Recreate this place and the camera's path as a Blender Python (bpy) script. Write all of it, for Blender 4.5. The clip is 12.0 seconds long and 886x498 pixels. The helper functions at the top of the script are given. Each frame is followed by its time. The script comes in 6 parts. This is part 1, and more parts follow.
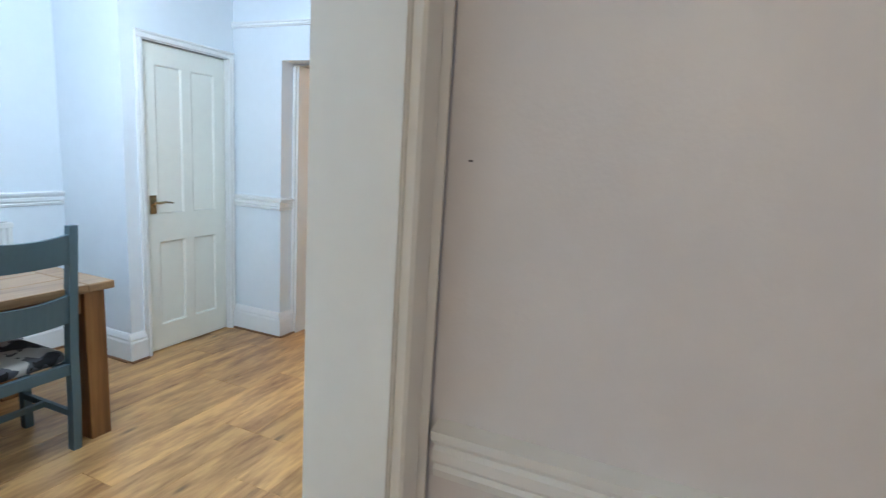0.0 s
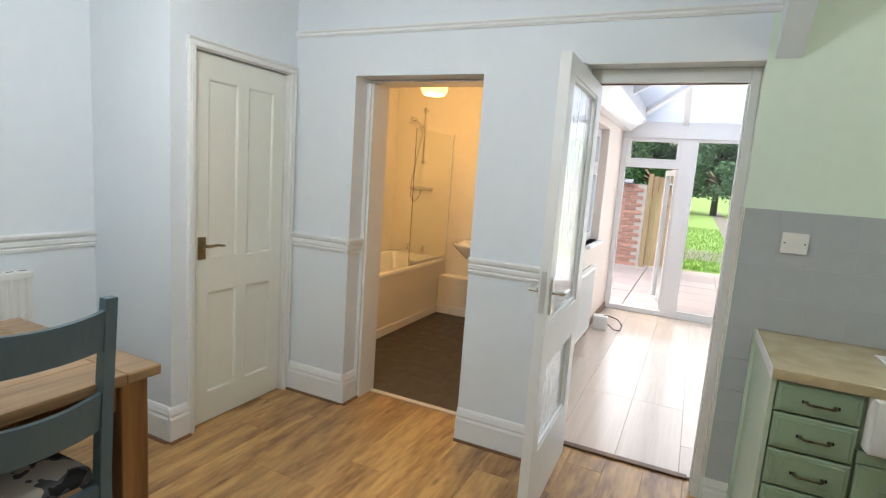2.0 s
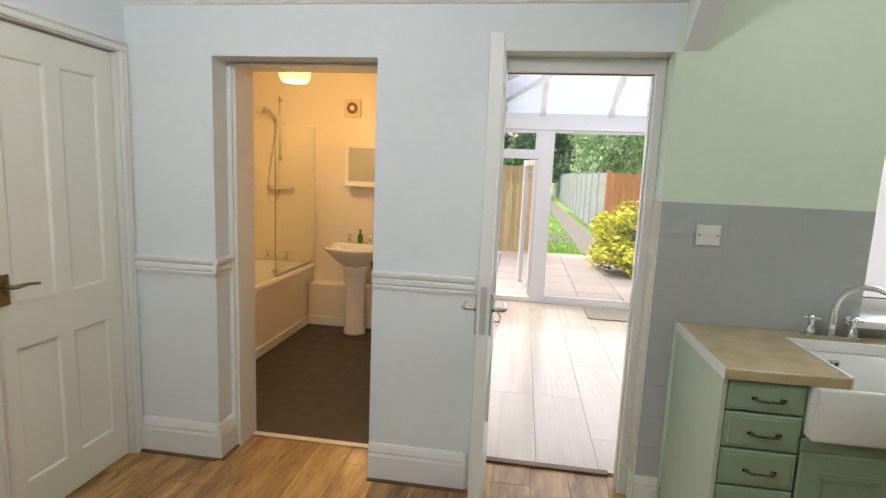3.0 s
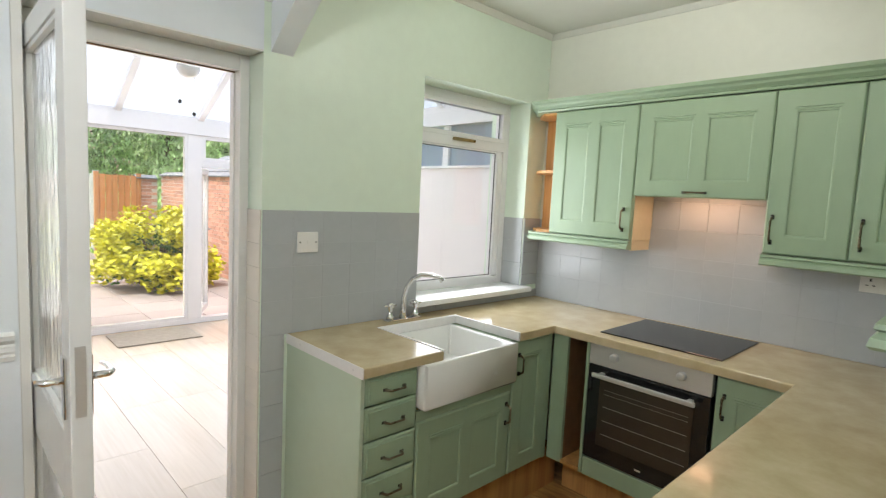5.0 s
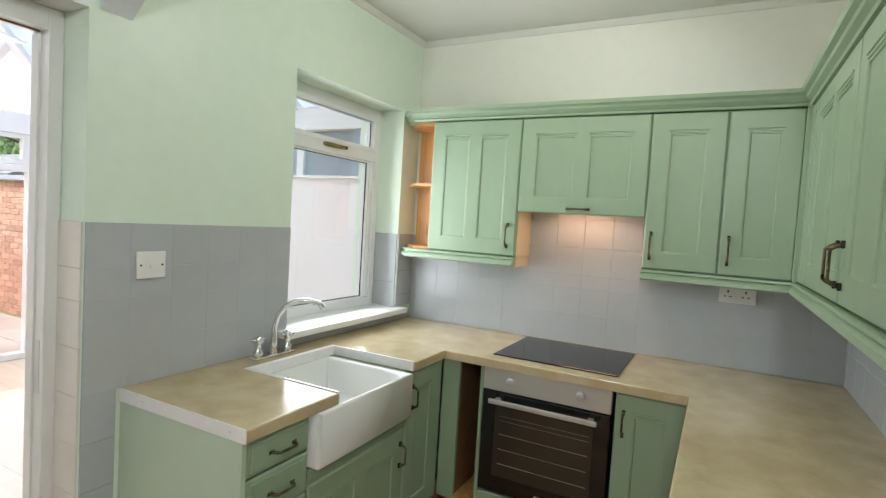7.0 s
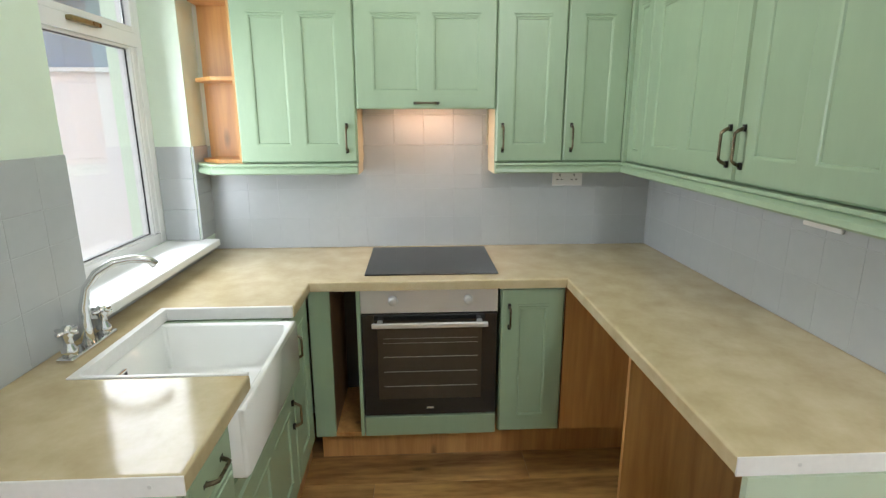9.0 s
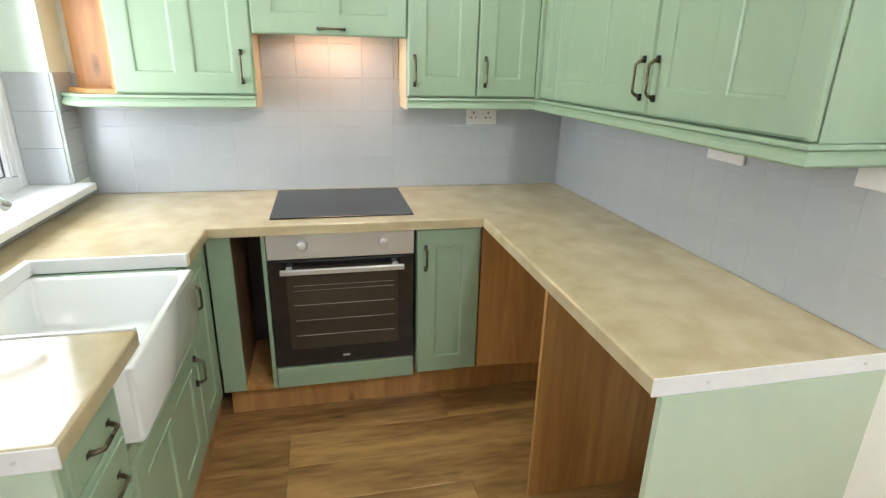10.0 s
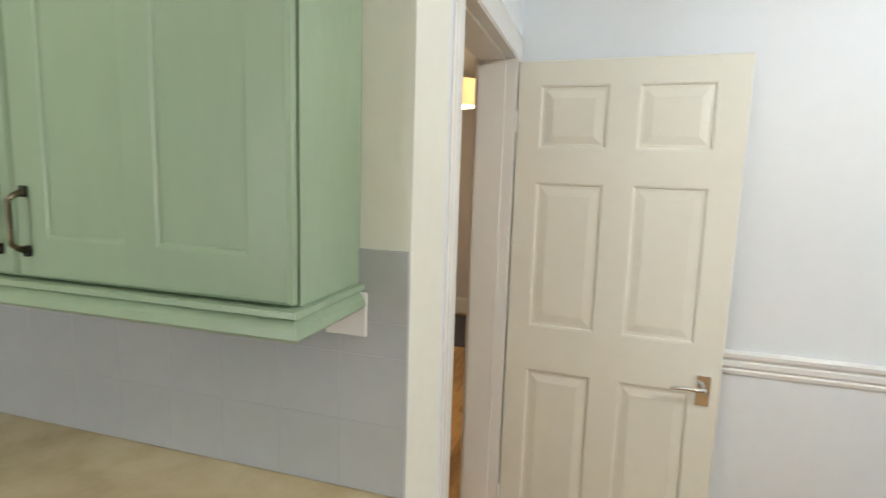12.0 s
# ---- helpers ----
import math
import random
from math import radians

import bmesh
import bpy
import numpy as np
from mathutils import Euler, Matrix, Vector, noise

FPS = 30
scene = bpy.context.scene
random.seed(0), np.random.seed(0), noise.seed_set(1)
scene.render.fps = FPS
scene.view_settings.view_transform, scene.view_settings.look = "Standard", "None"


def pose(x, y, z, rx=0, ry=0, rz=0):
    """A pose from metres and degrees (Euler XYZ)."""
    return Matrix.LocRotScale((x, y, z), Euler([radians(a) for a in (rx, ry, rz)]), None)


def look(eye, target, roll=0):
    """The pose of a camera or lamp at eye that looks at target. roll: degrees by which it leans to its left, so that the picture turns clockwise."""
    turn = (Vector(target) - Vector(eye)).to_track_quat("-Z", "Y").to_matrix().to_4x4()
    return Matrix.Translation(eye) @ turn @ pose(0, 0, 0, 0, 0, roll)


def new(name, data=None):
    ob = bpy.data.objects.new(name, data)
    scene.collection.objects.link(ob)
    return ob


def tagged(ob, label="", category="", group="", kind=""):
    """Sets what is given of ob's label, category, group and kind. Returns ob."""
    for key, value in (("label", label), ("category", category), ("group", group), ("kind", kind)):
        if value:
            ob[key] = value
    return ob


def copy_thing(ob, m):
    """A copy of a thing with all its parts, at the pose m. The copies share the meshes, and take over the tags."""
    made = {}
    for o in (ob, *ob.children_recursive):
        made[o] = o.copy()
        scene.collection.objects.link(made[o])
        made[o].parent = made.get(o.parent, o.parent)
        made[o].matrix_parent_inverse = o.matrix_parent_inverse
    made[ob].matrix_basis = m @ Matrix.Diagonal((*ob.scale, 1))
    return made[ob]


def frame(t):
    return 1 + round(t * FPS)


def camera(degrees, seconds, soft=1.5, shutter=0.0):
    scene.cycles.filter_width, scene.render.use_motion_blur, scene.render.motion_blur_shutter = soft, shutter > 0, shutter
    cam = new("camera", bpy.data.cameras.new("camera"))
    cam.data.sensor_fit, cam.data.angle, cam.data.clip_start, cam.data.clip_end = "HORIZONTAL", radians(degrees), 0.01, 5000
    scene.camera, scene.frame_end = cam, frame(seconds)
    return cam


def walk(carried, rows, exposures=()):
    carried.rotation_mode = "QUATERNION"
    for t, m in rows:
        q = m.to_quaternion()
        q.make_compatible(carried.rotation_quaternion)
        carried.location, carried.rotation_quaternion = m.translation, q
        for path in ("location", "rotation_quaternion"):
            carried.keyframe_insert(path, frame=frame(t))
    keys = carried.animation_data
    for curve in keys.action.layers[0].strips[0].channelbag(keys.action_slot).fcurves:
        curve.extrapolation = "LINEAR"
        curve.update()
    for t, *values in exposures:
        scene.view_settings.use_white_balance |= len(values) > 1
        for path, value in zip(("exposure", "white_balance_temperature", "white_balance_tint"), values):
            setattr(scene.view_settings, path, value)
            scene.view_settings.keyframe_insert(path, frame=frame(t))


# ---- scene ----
# ---- camera ----
cam = camera(80.1, 12.0, soft=1.2, shutter=0.15)
PATH = [
    (0, (-1.111, 1.771, 1.417), (-1.893, 3.579, 1.068), 3.6),
    (0.5, (-1.269, 1.885, 1.463), (-2.374, 3.518, 1.129), 3.0),
    (1, (-1.474, 2.021, 1.482), (-2.591, 3.657, 1.206), 3.8),
    (1.5, (-1.636, 2.091, 1.474), (-2.674, 3.781, 1.215), 4.4),
    (2, (-1.847, 2.177, 1.474), (-2.693, 3.967, 1.189), 4.1),
    (2.5, (-2.04, 2.266, 1.488), (-2.634, 4.153, 1.195), 3.2),
    (3, (-2.245, 2.427, 1.503), (-2.53, 4.386, 1.215), 2.4),
    (3.5, (-2.444, 2.545, 1.499), (-2.211, 4.511, 1.215), 2.4),
    (5.5, (-2.58, 2.842, 1.503), (-1.051, 4.122, 1.351), 2.7),
    (6, (-2.55, 2.923, 1.488), (-0.949, 4.117, 1.368), 2.7),
    (6.5, (-2.542, 3.017, 1.476), (-0.868, 4.105, 1.363), 2.9),
    (8.5, (-2.402, 3.664, 1.517), (-0.426, 3.835, 1.256), 1.6),
    (9, (-2.372, 3.794, 1.511), (-0.432, 3.698, 1.035), -0.1),
    (9.5, (-2.358, 3.832, 1.463), (-0.491, 3.593, 0.789), 0.3),
    (10, (-2.3, 3.797, 1.456), (-0.458, 3.376, 0.8), 1.4),
    (10.5, (-2.145, 3.726, 1.487), (-0.3, 3.098, 1.038), 2.1),
    (11, (-2.027, 3.662, 1.512), (-0.296, 2.693, 1.263), 2.9),
    (11.5, (-1.943, 3.595, 1.53), (-0.618, 2.115, 1.299), 2.3),
    (12, (-1.879, 3.555, 1.535), (-1.316, 1.655, 1.263), 1.8),
]
walk(cam, [(t, look(eye, target, roll)) for t, eye, target, roll in PATH],
     exposures=[(0, 1.27, 5050, 7), (0.5, 1.17, 5300, 8), (1.0, 1.20, 6100, 8), (1.5, 0.75, 6150, 9), (2.0, 0.82, 6300, 10), (3.0, 0.70, 6600, 10), (3.5, 0.70, 6750, 10), (5.5, 0.94, 6600, 10), (6.5, 0.92, 6500, 9), (8.5, 1.14, 6350, 9), (9.0, 1.2, 6400, 8), (9.5, 1.42, 6450, 9), (10.5, 1.62, 6250, 9), (11.0, 1.58, 6300, 10), (11.5, 1.5, 6600, 10), (12, 1.06, 6700, 11)])

# ---- world and large lights ----
world = bpy.data.worlds.new("overcast_sky")
scene.world = world
world.use_nodes = True
wn, wl = world.node_tree.nodes, world.node_tree.links
wn.clear()
w_out, w_bg, w_sky = wn.new("ShaderNodeOutputWorld"), wn.new("ShaderNodeBackground"), wn.new("ShaderNodeTexSky")
w_sky.sky_type, w_sky.sun_disc = "NISHITA", False
w_sky.sun_elevation, w_sky.sun_rotation, w_sky.dust_density, w_sky.air_density = radians(48), radians(-30), 6.0, 1.0
w_bg.inputs["Strength"].default_value = 0.15
wl.new(w_sky.outputs[0], w_bg.inputs[0])
wl.new(w_bg.outputs[0], w_out.inputs[0])
sun = new("sun", bpy.data.lights.new("sun", "SUN"))
sun.data.energy, sun.data.angle, sun.data.color = 2.9, radians(20), (1.0, 0.96, 0.9)
sun.matrix_world = look((-9, 4, 20), (0, 12, 0))


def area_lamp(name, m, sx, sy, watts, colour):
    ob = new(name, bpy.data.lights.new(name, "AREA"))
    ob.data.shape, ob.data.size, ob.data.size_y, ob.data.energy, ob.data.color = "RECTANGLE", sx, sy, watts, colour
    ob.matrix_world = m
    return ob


def point_lamp(name, at, watts, colour, radius):
    ob = new(name, bpy.data.lights.new(name, "POINT"))
    ob.data.energy, ob.data.color, ob.data.shadow_soft_size = watts, colour, radius
    ob.location = at
    return ob


CEIL, DINING_FILL, KITCHEN_LAMP = 2.56, (-3.2, 2.95), (-0.75, 3.7)
# added lamp that lights the dining area, whose real source is unknown
point_lamp("dining_bulb", (*DINING_FILL, CEIL - 0.24), 25, (0.92, 0.96, 1.0), 0.11)
point_lamp("kitchen_bulb", (*KITCHEN_LAMP, CEIL - 0.19), 3.6, (1.0, 0.97, 0.9), 0.11)
point_lamp("bathroom_bulb", (-3.976, 6.283, 2.03), 13, (1.0, 0.56, 0.21), 0.08)
point_lamp("hall_bulb", (-0.93, 0.30, 1.96), 9.5, (1.0, 0.72, 0.42), 0.05)
area_lamp("hood_lamp", pose(0.055, 3.74, 1.578), 0.06, 0.30, 0.5, (1.0, 0.55, 0.34))
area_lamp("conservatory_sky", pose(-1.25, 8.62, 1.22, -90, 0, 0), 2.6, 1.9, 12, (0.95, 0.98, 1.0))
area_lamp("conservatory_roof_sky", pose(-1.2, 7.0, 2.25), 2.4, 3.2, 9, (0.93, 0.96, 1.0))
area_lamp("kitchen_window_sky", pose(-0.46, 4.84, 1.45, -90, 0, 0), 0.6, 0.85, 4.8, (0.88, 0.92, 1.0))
# added fill lamp, brightens the hall; no window or fitting stands here
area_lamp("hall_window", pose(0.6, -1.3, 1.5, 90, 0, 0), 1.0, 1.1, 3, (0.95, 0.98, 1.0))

# ---- materials ----


def material(name, colour, rough=0.5, metal=0.0, vary=0.06, scale=6.0, bump=0.0, bump_scale=60.0, coat=0.0, dirt=0.0,
             stretch=(1, 1, 1), island=0.0):
    """Principled colour with broad mottling, fine grain and relief."""
    m = bpy.data.materials.new(name)
    m.use_nodes = True
    n, l = m.node_tree.nodes, m.node_tree.links
    b = n["Principled BSDF"]
    b.inputs["Metallic"].default_value = metal
    b.inputs["Coat Weight"].default_value = coat
    b.inputs["Coat Roughness"].default_value = 0.15
    tc, mp = n.new("ShaderNodeTexCoord"), n.new("ShaderNodeMapping")
    mp.inputs["Scale"].default_value = stretch
    l.new(tc.outputs["Object"], mp.inputs[0])
    big, fine = n.new("ShaderNodeTexNoise"), n.new("ShaderNodeTexNoise")
    big.inputs["Scale"].default_value, big.inputs["Detail"].default_value = scale * 0.4, 4
    fine.inputs["Scale"].default_value, fine.inputs["Detail"].default_value = scale * 6, 5
    l.new(mp.outputs[0], big.inputs["Vector"])
    l.new(mp.outputs[0], fine.inputs["Vector"])
    add = n.new("ShaderNodeMath")
    add.operation = "ADD"
    l.new(big.outputs["Fac"], add.inputs[0])
    l.new(fine.outputs["Fac"], add.inputs[1])
    rng = n.new("ShaderNodeMapRange")
    rng.inputs["From Min"].default_value, rng.inputs["From Max"].default_value = 0.6, 1.4
    rng.inputs["To Min"].default_value, rng.inputs["To Max"].default_value = 1 - vary, 1 + vary
    l.new(add.outputs[0], rng.inputs["Value"])
    val = rng.outputs[0]
    if island:
        oi, ge = n.new("ShaderNodeObjectInfo"), n.new("ShaderNodeNewGeometry")
        s1, m1, m2 = n.new("ShaderNodeMath"), n.new("ShaderNodeMapRange"), n.new("ShaderNodeMath")
        s1.operation, m2.operation = "ADD", "MULTIPLY"
        fr = n.new("ShaderNodeMath")
        fr.operation = "FRACT"
        l.new(oi.outputs["Random"], s1.inputs[0])
        l.new(ge.outputs["Random Per Island"], s1.inputs[1])
        l.new(s1.outputs[0], fr.inputs[0])
        l.new(fr.outputs[0], m1.inputs["Value"])
        m1.inputs["To Min"].default_value, m1.inputs["To Max"].default_value = 1 - island, 1 + island
        l.new(m1.outputs[0], m2.inputs[0])
        l.new(val, m2.inputs[1])
        val = m2.outputs[0]
    mul = n.new("ShaderNodeVectorMath")
    mul.operation = "SCALE"
    mul.inputs[0].default_value = colour
    l.new(val, mul.inputs["Scale"])
    l.new(mul.outputs[0], b.inputs["Base Color"])
    rr = n.new("ShaderNodeMapRange")
    rr.inputs["From Min"].default_value, rr.inputs["From Max"].default_value = 0.3, 0.7
    rr.inputs["To Min"].default_value, rr.inputs["To Max"].default_value = max(0.02, rough * 0.8), min(1, rough * 1.2)
    l.new(big.outputs["Fac"], rr.inputs["Value"])
    l.new(rr.outputs[0], b.inputs["Roughness"])
    if bump:
        bt, bp = n.new("ShaderNodeTexNoise"), n.new("ShaderNodeBump")
        bt.inputs["Scale"].default_value, bt.inputs["Detail"].default_value = bump_scale, 3
        bp.inputs["Strength"].default_value, bp.inputs["Distance"].default_value = bump, 0.004
        l.new(mp.outputs[0], bt.inputs["Vector"])
        l.new(bt.outputs["Fac"], bp.inputs["Height"])
        l.new(bp.outputs[0], b.inputs["Normal"])
    return m


def wood(name, dark, light, rough=0.4, grain=(28, 1.4, 28), knots=0.0, tone=0.12, coat=0.0, axis_shift=3.7, lo=0.36, hi=0.64):
    """Streaked timber, grain along local y unless grain says otherwise; each piece has a tone of its own."""
    m = bpy.data.materials.new(name)
    m.use_nodes = True
    n, l = m.node_tree.nodes, m.node_tree.links
    b = n["Principled BSDF"]
    b.inputs["Coat Weight"].default_value = coat
    b.inputs["Coat Roughness"].default_value = 0.15
    tc, oi = n.new("ShaderNodeTexCoord"), n.new("ShaderNodeObjectInfo")
    sh = n.new("ShaderNodeVectorMath")
    sh.operation = "SCALE"
    sh.inputs[0].default_value = (17.0, 9.0, 5.0)
    l.new(oi.outputs["Random"], sh.inputs["Scale"])
    ad = n.new("ShaderNodeVectorMath")
    ad.operation = "ADD"
    l.new(tc.outputs["Object"], ad.inputs[0])
    l.new(sh.outputs[0], ad.inputs[1])
    mp = n.new("ShaderNodeMapping")
    mp.inputs["Scale"].default_value = grain
    l.new(ad.outputs[0], mp.inputs[0])
    t1, t2 = n.new("ShaderNodeTexNoise"), n.new("ShaderNodeTexNoise")
    t1.inputs["Scale"].default_value, t1.inputs["Detail"].default_value, t1.inputs["Distortion"].default_value = 0.45, 6, 0.9
    t2.inputs["Scale"].default_value, t2.inputs["Detail"].default_value = 3.0, 6
    l.new(mp.outputs[0], t1.inputs["Vector"])
    l.new(mp.outputs[0], t2.inputs["Vector"])
    mx = n.new("ShaderNodeMath")
    mx.operation, mx.inputs[1].default_value = "MULTIPLY_ADD", 0.35
    l.new(t2.outputs["Fac"], mx.inputs[0])
    sc = n.new("ShaderNodeMath")
    sc.operation, sc.inputs[1].default_value = "MULTIPLY", 0.65
    l.new(t1.outputs["Fac"], sc.inputs[0])
    l.new(sc.outputs[0], mx.inputs[2])
    ramp = n.new("ShaderNodeValToRGB")
    ramp.color_ramp.elements[0].position, ramp.color_ramp.elements[1].position = lo, hi
    ramp.color_ramp.elements[0].color, ramp.color_ramp.elements[1].color = (*dark, 1), (*light, 1)
    l.new(mx.outputs[0], ramp.inputs[0])
    tn = n.new("ShaderNodeMapRange")
    tn.inputs["To Min"].default_value, tn.inputs["To Max"].default_value = 1 - tone, 1 + tone
    l.new(oi.outputs["Random"], tn.inputs["Value"])
    val = tn.outputs[0]
    if knots:
        vo, km, kr = n.new("ShaderNodeTexVoronoi"), n.new("ShaderNodeMapping"), n.new("ShaderNodeMapRange")
        km.inputs["Scale"].default_value = [1 + 2.2 * (g > 5) for g in grain]
        vo.inputs["Scale"].default_value = knots
        l.new(ad.outputs[0], km.inputs[0])
        l.new(km.outputs[0], vo.inputs["Vector"])
        l.new(vo.outputs["Distance"], kr.inputs["Value"])
        kr.inputs["From Min"].default_value, kr.inputs["From Max"].default_value = 0.03, 0.13
        kr.inputs["To Min"].default_value, kr.inputs["To Max"].default_value = 0.42, 1.0
        km2 = n.new("ShaderNodeMath")
        km2.operation = "MULTIPLY"
        l.new(kr.outputs[0], km2.inputs[0])
        l.new(val, km2.inputs[1])
        val = km2.outputs[0]
    mul = n.new("ShaderNodeVectorMath")
    mul.operation = "SCALE"
    l.new(ramp.outputs[0], mul.inputs[0])
    l.new(val, mul.inputs["Scale"])
    l.new(mul.outputs[0], b.inputs["Base Color"])
    b.inputs["Roughness"].default_value = rough
    bp = n.new("ShaderNodeBump")
    bp.inputs["Strength"].default_value, bp.inputs["Distance"].default_value = 0.12, 0.002
    l.new(t2.outputs["Fac"], bp.inputs["Height"])
    l.new(bp.outputs[0], b.inputs["Normal"])
    return m


def glass(name, rough=0.0, tint=(0.96, 0.98, 0.97), bump=0.0, scale=(40, 40, 12)):
    m = bpy.data.materials.new(name)
    m.use_nodes = True
    n, l = m.node_tree.nodes, m.node_tree.links
    b = n["Principled BSDF"]
    b.inputs["Base Color"].default_value = (*tint, 1)
    b.inputs["Transmission Weight"].default_value, b.inputs["Roughness"].default_value, b.inputs["IOR"].default_value = 1.0, rough, 1.45
    if bump:
        tc, mp, t, bp = n.new("ShaderNodeTexCoord"), n.new("ShaderNodeMapping"), n.new("ShaderNodeTexNoise"), n.new("ShaderNodeBump")
        mp.inputs["Scale"].default_value = scale
        t.inputs["Scale"].default_value, t.inputs["Detail"].default_value = 1.0, 2
        bp.inputs["Strength"].default_value, bp.inputs["Distance"].default_value = bump, 0.01
        l.new(tc.outputs["Object"], mp.inputs[0])
        l.new(mp.outputs[0], t.inputs["Vector"])
        l.new(t.outputs["Fac"], bp.inputs["Height"])
        l.new(bp.outputs[0], b.inputs["Normal"])
    return m


def glow(name, colour, strength):
    m = bpy.data.materials.new(name)
    m.use_nodes = True
    b = m.node_tree.nodes["Principled BSDF"]
    b.inputs["Base Color"].default_value = (0.85, 0.83, 0.78, 1)
    b.inputs["Emission Color"].default_value, b.inputs["Emission Strength"].default_value = (*colour, 1), strength
    return m


def sheet(name, colour, share):
    """Translucent roofing that lets part of the sky straight through."""
    m = bpy.data.materials.new(name)
    m.use_nodes = True
    n, l = m.node_tree.nodes, m.node_tree.links
    n.clear()
    o, a, t, d, x, y = (n.new("ShaderNode" + k) for k in ("OutputMaterial", "BsdfTranslucent", "BsdfTransparent", "BsdfDiffuse", "MixShader", "MixShader"))
    for k in (a, t, d):
        k.inputs[0].default_value = (*colour, 1)
    x.inputs[0].default_value, y.inputs[0].default_value = 0.3, share
    l.new(a.outputs[0], x.inputs[1])
    l.new(d.outputs[0], x.inputs[2])
    l.new(x.outputs[0], y.inputs[1])
    l.new(t.outputs[0], y.inputs[2])
    l.new(y.outputs[0], o.inputs[0])
    return m


def stone_laminate():
    """Beige marbled laminate: soft clouds and faint grain."""
    m = bpy.data.materials.new("beige_stone_laminate")
    m.use_nodes = True
    n, l = m.node_tree.nodes, m.node_tree.links
    b = n["Principled BSDF"]
    tc = n.new("ShaderNodeTexCoord")
    cloud, grain = (n.new("ShaderNodeTexNoise") for _ in range(2))
    for t, s, d, w in ((cloud, 9.0, 7, 0.15), (grain, 70, 4, 0.0)):
        t.inputs["Scale"].default_value, t.inputs["Detail"].default_value, t.inputs["Distortion"].default_value = s, d, w
        l.new(tc.outputs["Object"], t.inputs["Vector"])
    mix = n.new("ShaderNodeMath")
    mix.operation, mix.inputs[1].default_value = "MULTIPLY_ADD", 0.22
    l.new(grain.outputs["Fac"], mix.inputs[0])
    l.new(cloud.outputs["Fac"], mix.inputs[2])
    ramp = n.new("ShaderNodeValToRGB")
    e = ramp.color_ramp.elements
    e[0].position, e[0].color, e[1].position, e[1].color = 0.34, (0.465, 0.37, 0.21, 1), 0.84, (0.61, 0.51, 0.325, 1)
    l.new(mix.outputs[0], ramp.inputs[0])
    l.new(ramp.outputs[0], b.inputs["Base Color"])
    b.inputs["Specular IOR Level"].default_value = 0.46
    rr, bp = n.new("ShaderNodeMapRange"), n.new("ShaderNodeBump")
    rr.inputs["To Min"].default_value, rr.inputs["To Max"].default_value = 0.08, 0.19
    l.new(cloud.outputs["Fac"], rr.inputs["Value"])
    l.new(rr.outputs[0], b.inputs["Roughness"])
    bp.inputs["Strength"].default_value, bp.inputs["Distance"].default_value = 0.05, 0.003
    l.new(cloud.outputs["Fac"], bp.inputs["Height"])
    l.new(bp.outputs[0], b.inputs["Normal"])
    return m


WHITE_WALL = material("white_wall_paint", (0.775, 0.82, 0.85), 0.55, vary=0.02, scale=3, bump=0.10, bump_scale=140)
MINT_WALL = material("mint_wall_paint", (0.73, 0.84, 0.71), 0.42, vary=0.03, scale=3, bump=0.12, bump_scale=120)
CREAM_WALL = material("cream_wall_paint", (0.82, 0.83, 0.74), 0.42, vary=0.03, scale=3, bump=0.12, bump_scale=120)
CEILING = material("ceiling_paint", (0.74, 0.74, 0.68), 0.7, vary=0.03, scale=2, bump=0.15, bump_scale=90)
HALL_WALL = material("hall_wall_paint", (0.72, 0.70, 0.71), 0.42, vary=0.03, scale=3, bump=0.1, bump_scale=140)
TRIM = material("cream_gloss_paint", (0.80, 0.80, 0.765), 0.21, vary=0.02, scale=4, bump=0.05, bump_scale=50)
TRIM_WHITE = material("white_satin_paint", (0.82, 0.83, 0.82), 0.36, vary=0.02, scale=4, bump=0.05, bump_scale=50)
DOOR_PAINT = material("cream_door_paint", (0.80, 0.80, 0.71), 0.36, vary=0.025, scale=3, bump=0.08, bump_scale=70)
GREEN = material("sage_green_paint", (0.312, 0.415, 0.28), 0.37, vary=0.05, scale=4, bump=0.16, bump_scale=55, stretch=(1, 1, 0.35))
PALE_GREEN = material("pale_green_panel", (0.50, 0.60, 0.46), 0.35, vary=0.03, scale=3, bump=0.06, bump_scale=60)
TILE = material("painted_tile", (0.455, 0.477, 0.488), 0.2, vary=0.03, scale=5, bump=0.10, bump_scale=25, island=0.012)
CREAM_TILE = material("cream_glazed_tile", (0.74, 0.70, 0.63), 0.2, vary=0.03, scale=5, bump=0.08, bump_scale=25)
GROUT = material("painted_grout", (0.47, 0.49, 0.50), 0.6, vary=0.05, scale=20)
STONE_TOP = stone_laminate()
EDGE_STRIP = material("worktop_edging", (0.80, 0.79, 0.77), 0.35, vary=0.05, scale=10)
WORKTOP_EDGE = material("worktop_front_edge", (0.52, 0.40, 0.26), 0.36, vary=0.12, scale=12)
CERAMIC = material("white_fireclay", (0.82, 0.83, 0.80), 0.08, vary=0.015, scale=3, coat=0.4)
CHROME = material("chrome", (0.78, 0.78, 0.78), 0.08, metal=1.0, vary=0.03, scale=20)
RACK = material("oven_rack_wire", (0.30, 0.28, 0.25), 0.4, metal=0.6, vary=0.2, scale=30)
STEEL = material("brushed_steel", (0.66, 0.655, 0.64), 0.38, metal=0.65, vary=0.05, scale=20, stretch=(1, 1, 30))
PEWTER = material("dark_worn_pewter", (0.022, 0.020, 0.017), 0.35, metal=0.5, vary=0.35, scale=60)
CREAM_BOARD = material("cream_melamine_board", (0.70, 0.60, 0.40), 0.4, vary=0.05, scale=5)
